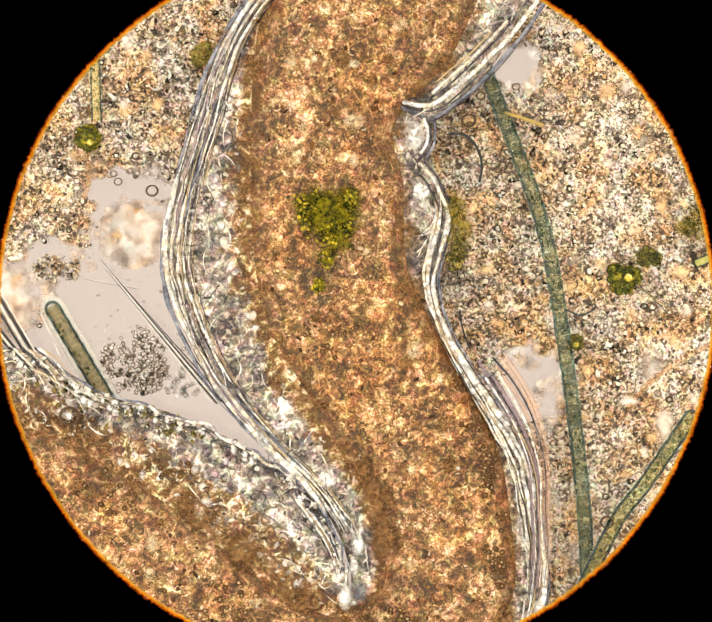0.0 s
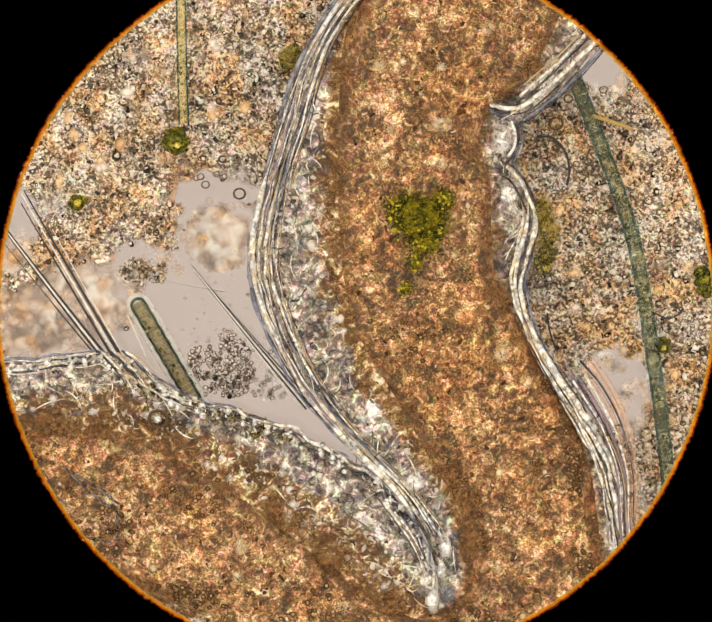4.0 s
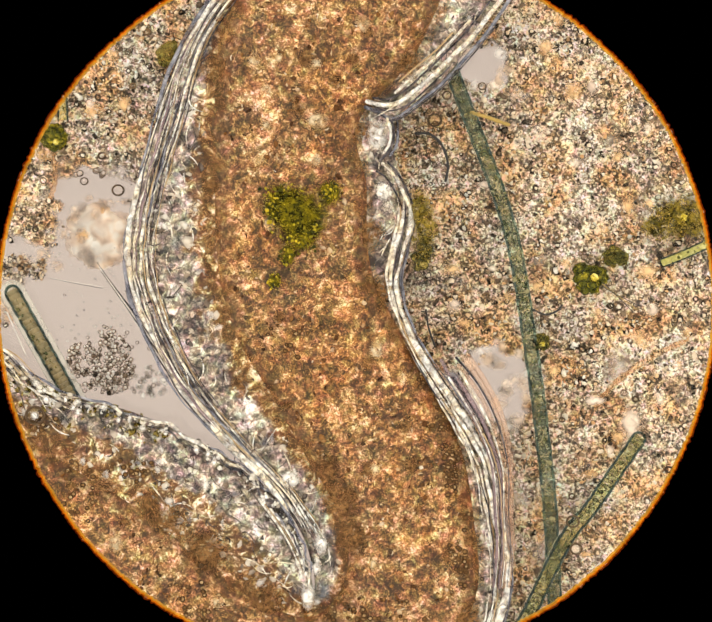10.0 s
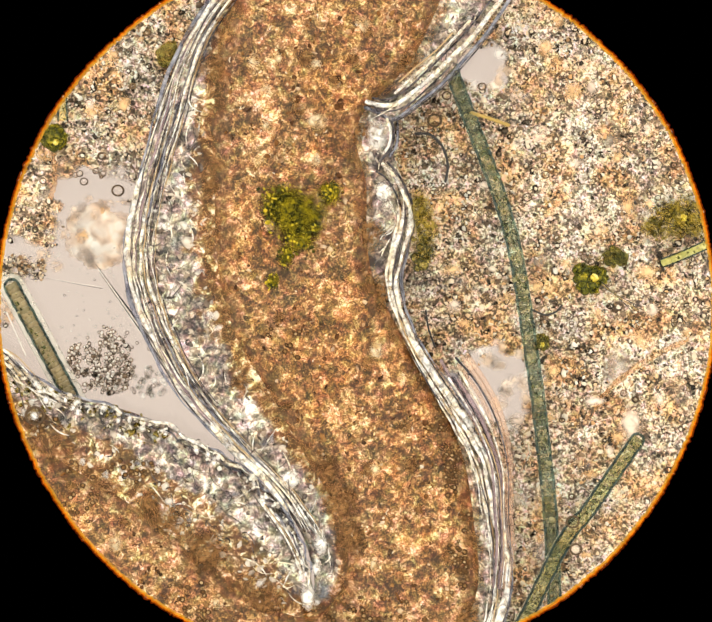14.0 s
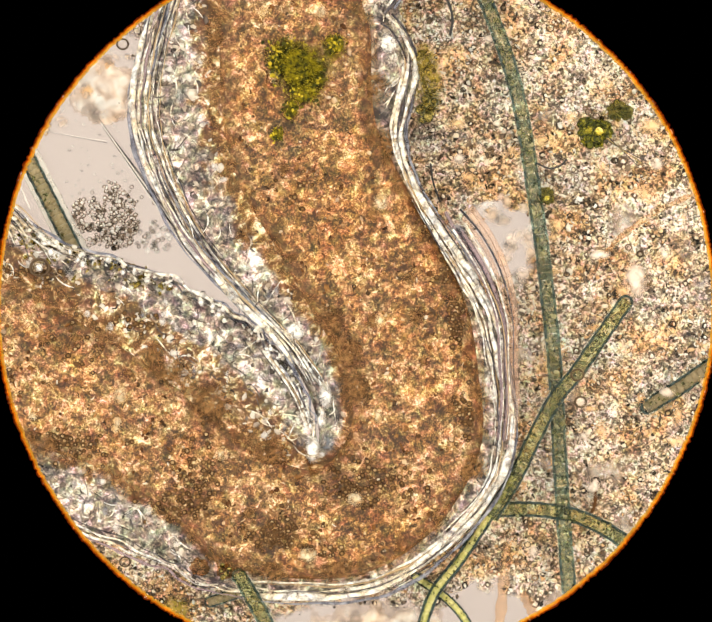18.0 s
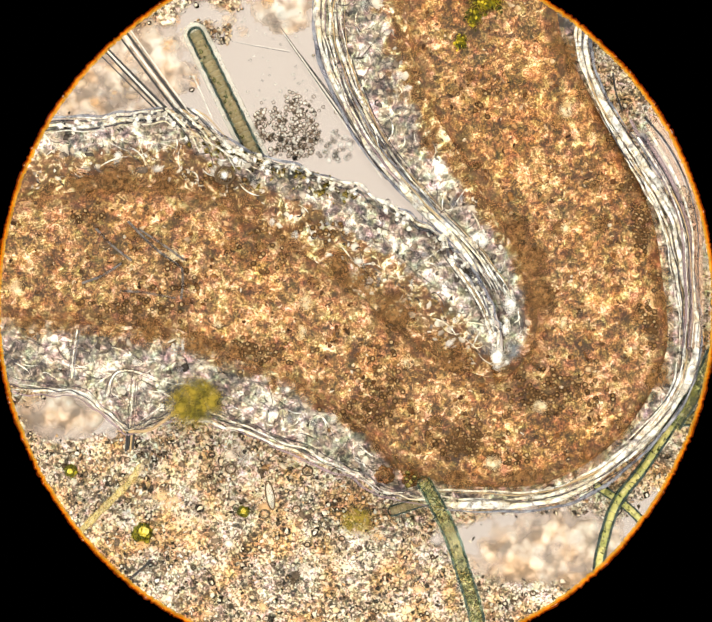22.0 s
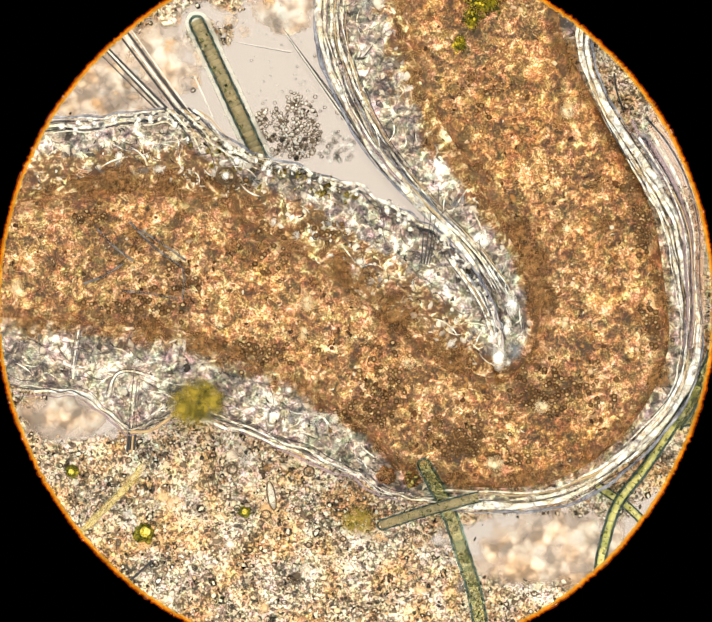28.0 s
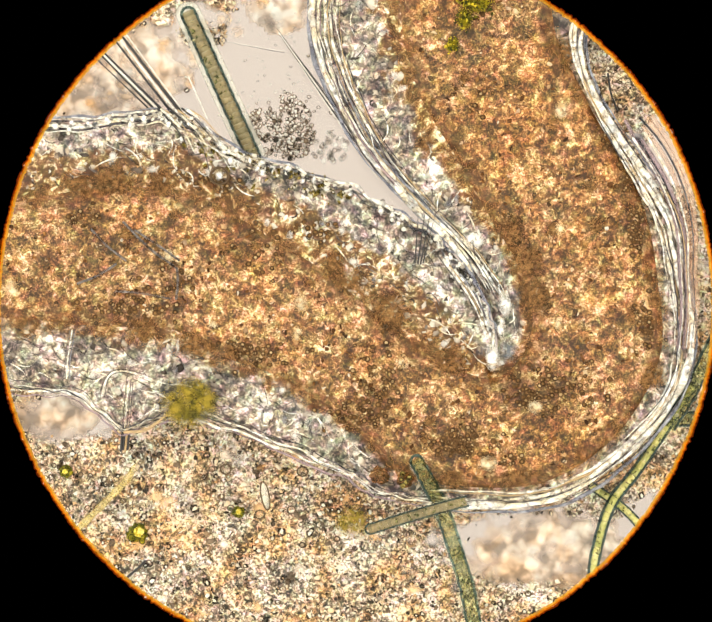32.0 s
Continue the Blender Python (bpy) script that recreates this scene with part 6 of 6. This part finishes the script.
def granule_patch():
    """Round bright granules with dark rims, a few dark lumps, and a second heap that lies deeper."""
    g = np.random.default_rng(61)
    spots = []
    for cx, cy, rx, ry, n in ((510, 812, 46, 64, 210), (440, 800, 34, 40, 70), (494, 738, 18, 14, 18), (475, 845, 56, 24, 70)):
        q, a = np.sqrt(g.random(n)), g.uniform(0, 6.28, n)
        spots.append(np.stack([cx + rx * q * np.cos(a), cy + ry * q * np.sin(a)], 1))
    p = np.vstack(spots)
    p = p[cell(0, p[:, 0], p[:, 1]) < 0]
    r = g.uniform(0.0022, 0.0048, len(p))
    c = at(p[:, 0], p[:, 1], g.uniform(-0.105, -0.085, len(p)))
    tagged(new("granule_patch", raw("granule_patch", *grains(c, r * 0.85, 0.6, 0.12, 0.3), PALE_GRANULE)), "loose patch of fine round granules in the clear pool", "granules", kind="stuff")
    # Half-clear dark lumps below paint the optical rims of the granules.
    tagged(new("granule_rims", raw("granule_rims", *grains(c - np.array([0, 0, 0.004]), r * g.uniform(1.2, 1.6, len(p)), 0.3, 0.15, 0.4), EDGE)), "dark lumps painted as optical rims of the pool's granules", "granules", kind="stuff")
    k = g.random(len(p)) < 0.10
    tagged(new("dark_granules", raw("dark_granules", *grains(c[k] + np.array([0, 0, 0.006]), r[k] * 1.1, 0.6, 0.2, 0.5), RIM_LUMP)), "few dark lumps among the pool's granules", "granules", kind="stuff")
    q, a = np.sqrt(g.random(44)), g.uniform(0, 6.28, 44)
    x, y = 590 + 40 * q * np.cos(a), 852 + 34 * q * np.sin(a)
    for x, y in zip(x, y):
        if over(x, y) < 0:
            soft_patch("floc", x, y, g.uniform(7, 13), g.uniform(6, 11), g.uniform(0, 3), (PATCH_DARK, PATCH_SHADE, PATCH_WHITE)[int(g.integers(3))], None, -0.10 + g.uniform(0, 0.02), "small blurred granule deep in the pool", "floc", "blurred flocs")


granule_patch()


def tip_cluster():
    """A ragged little heap of debris round the rod's tip."""
    n = 190
    g = np.random.default_rng(33)
    a = g.uniform(0, 6.28, n)
    px, py = np.where(g.random(n) < 0.65, 288 + 24 * np.cos(a) + g.normal(size=n) * 6, 342 + 12 * np.cos(a) + g.normal(size=n) * 4), 598 + 17 * np.sin(a) + g.normal(size=n) * 6
    c = at(px, py, g.uniform(-0.11, -0.09, n))
    tagged(new("debris_heap", raw("debris_heap", *grains(c, g.uniform(0.002, 0.0055, n), 0.6, 0.3, 0.8), DETRITUS)), "small ragged heap of pale debris by the rod", "detritus", kind="stuff")
    # Dark curls paint the optical outlines of the heap's grains.
    tagged(new("heap_lines", raw("heap_lines", *curls(c + np.array([0, 0, 0.008]), g.uniform(0.003, 0.006, n), g.uniform(0.0008, 0.0017, n), turn=(0.6, 2.8)), DARK_LINE)), "dark curls painted as outlines in the debris heap", "detritus", kind="stuff")


tip_cluster()


# ---- bristles that swing ----
def bristles(name, base, hairs, label, z, tail=0.25):
    """A bundle that turns about its base; hairs: angle in degrees, length, width, material, side shift."""
    thing = tagged(new(name), label, "bristles", "bristle bundles")
    for ang, ln, r, mat, off in hairs:
        a = radians(ang)
        t = np.linspace(-tail, 1, 24)
        x, y = t * ln * math.cos(a), t * ln * math.sin(a) + 0.02 * ln * t ** 2
        p = np.column_stack([x - off * math.sin(a), y + off * math.cos(a), 0.0 * t])
        part("bristle", raw("bristle", *tube(p, r * np.linspace(1, 0.35, 24), 6), mat), thing)
    thing.matrix_basis = Matrix.Translation(W(*base, z))
    return thing


D, P = SETA, SETA_PALE
left_bristles = bristles("bristle_bundle", (245, 778), [(135, 0.42, 0.0034, D, 0.012), (134.5, 0.42, 0.0034, P, 0.018), (134, 0.40, 0.0030, D, 0.024), (136, 0.38, 0.0022, D, 0.030), (127, 0.40, 0.0044, D, -0.014), (127, 0.40, 0.0034, P, -0.006), (127.5, 0.38, 0.0036, D, 0.002), (126, 0.3, 0.002, P, -0.02)],
                         "bundle of long dark bristles on the worm's flank", 0.0)
pool_bristles = bristles("bristle_bundle", (697, 880), [(127, 0.36, 0.0022, D, 0.0), (126.5, 0.35, 0.0026, P, 0.005), (126, 0.34, 0.0020, D, 0.010), (128.5, 0.32, 0.0016, D, -0.008), (125, 0.27, 0.002, P, 0.016)], "fine dark bristles reaching into the clear pool", -0.01, 0.12)
bristles("bristle_bundle", (462, 634), [(171, 0.115, 0.0006, P, 0.0), (170, 0.11, 0.0006, D, 0.003)], "faint hair crossing the clear pool", -0.06)
late_bristles = bristles("bristle_bundle", (786, 1090), [(82, 0.085, 0.002, D, 0.0), (79, 0.085, 0.002, D, -0.007), (86, 0.08, 0.002, D, 0.008), (76, 0.07, 0.0016, D, -0.013)], "short dark bristles on the fold of the worm", 0.0)


def dust():
    """Faint specks drifting in the clear water."""
    px, py = rng.uniform(380, 600, 70), rng.uniform(520, 760, 70)
    k = cell(0, px, py) < 0
    r = rng.uniform(0.0014, 0.0035, 70)
    ob = new("pool_dust", raw("pool_dust", *rings(at(px, py, np.full(70, -0.1))[k], r[k], r[k] * 0.28), DUST))
    tagged(ob, "faint pale specks in the clear pool", "dust", kind="stuff")


dust()


# ---- what moves ----
def motions():
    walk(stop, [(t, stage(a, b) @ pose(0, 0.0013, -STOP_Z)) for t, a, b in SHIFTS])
    # the worm gives a little
    walk(worm, [(0, pose(0.006, 0, 0)), (3.5, pose(0.005, 0, 0)), (5.5, pose(0, 0, 0)), (32, pose(0, 0, 0))])
    # the gut's contents stir
    for name, k in (("gut_shred", 1.0), ("gut_grain", -0.7)):
        walk(bpy.data.objects[name], [(q, pose(0.004 * k * math.sin(q * 0.33), 0.005 * k * math.sin(q * 0.21 + 0.6), 0)) for q in range(0, 33, 4)])
    # the rod slides out from under the worm: tip and heading
    tips = [(0, 303, 680, 59.0), (1, 304, 677, 59.2), (3.5, 300, 668, 59.5), (6, 300, 656, 60.0), (9, 290, 648, 60.5), (13, 288, 634, 61.5), (16.5, 285, 620, 62.5), (19, 283, 610, 63.2), (23, 281, 592, 64.0), (28, 281, 570, 65.0), (32, 276, 550, 65.5)]
    walk(rod, [(t, pose(*W(x, y + 6, -0.055), 0, 0, -a)) for t, x, y, a in tips])
    # the crossing filament draws back, the slider creeps over the worm
    home = Vector(W(*F2[0], -0.015))
    walk(cross, [(t, Matrix.Translation(home + Vector((dx / 1000, dy / 1000, 0)))) for t, dx, dy in ((0, 78, 60), (3.5, 66, 50), (9.5, 38, 12), (14.5, 33, 8), (16.5, 10, -4), (19, -4, -12), (32, -4, -12))])
    home = Vector(W(700, 1672, 0.052))
    walk(slider, [(t, Matrix.Translation(home + Vector((dx, dy, dz)) / 1000)) for t, dx, dy, dz in ((0, 18, 14, -80), (23, 18, 14, -80), (25.5, 14, 10, -70), (27.5, -8, -10, 0), (29.5, -9, -11, 0), (32, -21, -20, 0))])
    home = stout.matrix_basis.translation.copy()
    walk(stout, [(t, Matrix.Translation(home + Vector((dx / 1000, dy / 1000, 0)))) for t, dx, dy in ((0, 0, 0), (25, 0, 0), (28, -4, 40), (32, -6, 48))])
    # green mass in the gut
    home = gut_green.matrix_basis.translation.copy()
    walk(gut_green, [(t, Matrix.Translation(home + Vector((dx / 1000, dy / 1000, 0))) @ pose(0, 0, 0, 0, 0, a)) for t, dx, dy, a in ((0, -10, -2, 8), (3.5, -6, -4, 5), (6, 0, 0, 0), (13, -8, 0, -2), (17, -8, -2, -2), (19, -8, -6, -2), (23, -16, -4, -2), (28, -24, -6, 0), (32, -26, -8, 0))])
    home = gut_green2.matrix_basis.translation.copy()
    walk(gut_green2, [(t, Matrix.Translation(home + Vector((dx / 1000, dy / 1000, 0)))) for t, dx, dy in ((0, -30, -12), (3.5, -24, -10), (6, 0, 0), (13, 2, 0), (19, 0, -5), (32, -20, -12))])
    # bristles swing
    def swing(thing, base, z, rows):
        walk(thing, [(t, Matrix.Translation(W(*base, zz)) @ pose(0, 0, 0, 0, 0, a)) for t, a, zz in rows])
    swing(left_bristles, (245, 778), 0, [(0, -6, 0), (3.5, -6, 0), (6, -6, 0), (9, -5, 0), (22, 0, 0), (25, 0, 0), (28, 0, 0), (32, 1, 0)])
    walk(pool_bristles, [(q, Matrix.Translation(W(x, y, -0.01)) @ pose(0, 0, 0, 0, 0, a)) for q, x, y, a in ((0, 650, 857, 4), (1.2, 650, 859, 4), (2, 645, 859, 4), (3.5, 648, 860, 4), (6, 690, 878, 0), (9, 697, 880, 0), (22, 688, 886, 0), (28, 690, 886, 0), (32, 690, 886, 0))])
    swing(late_bristles, (786, 1090), 0, [(0, 0, -0.02), (25.5, 0, -0.02), (27.5, 0, 0.066), (32, 0, 0.066)])


motions()
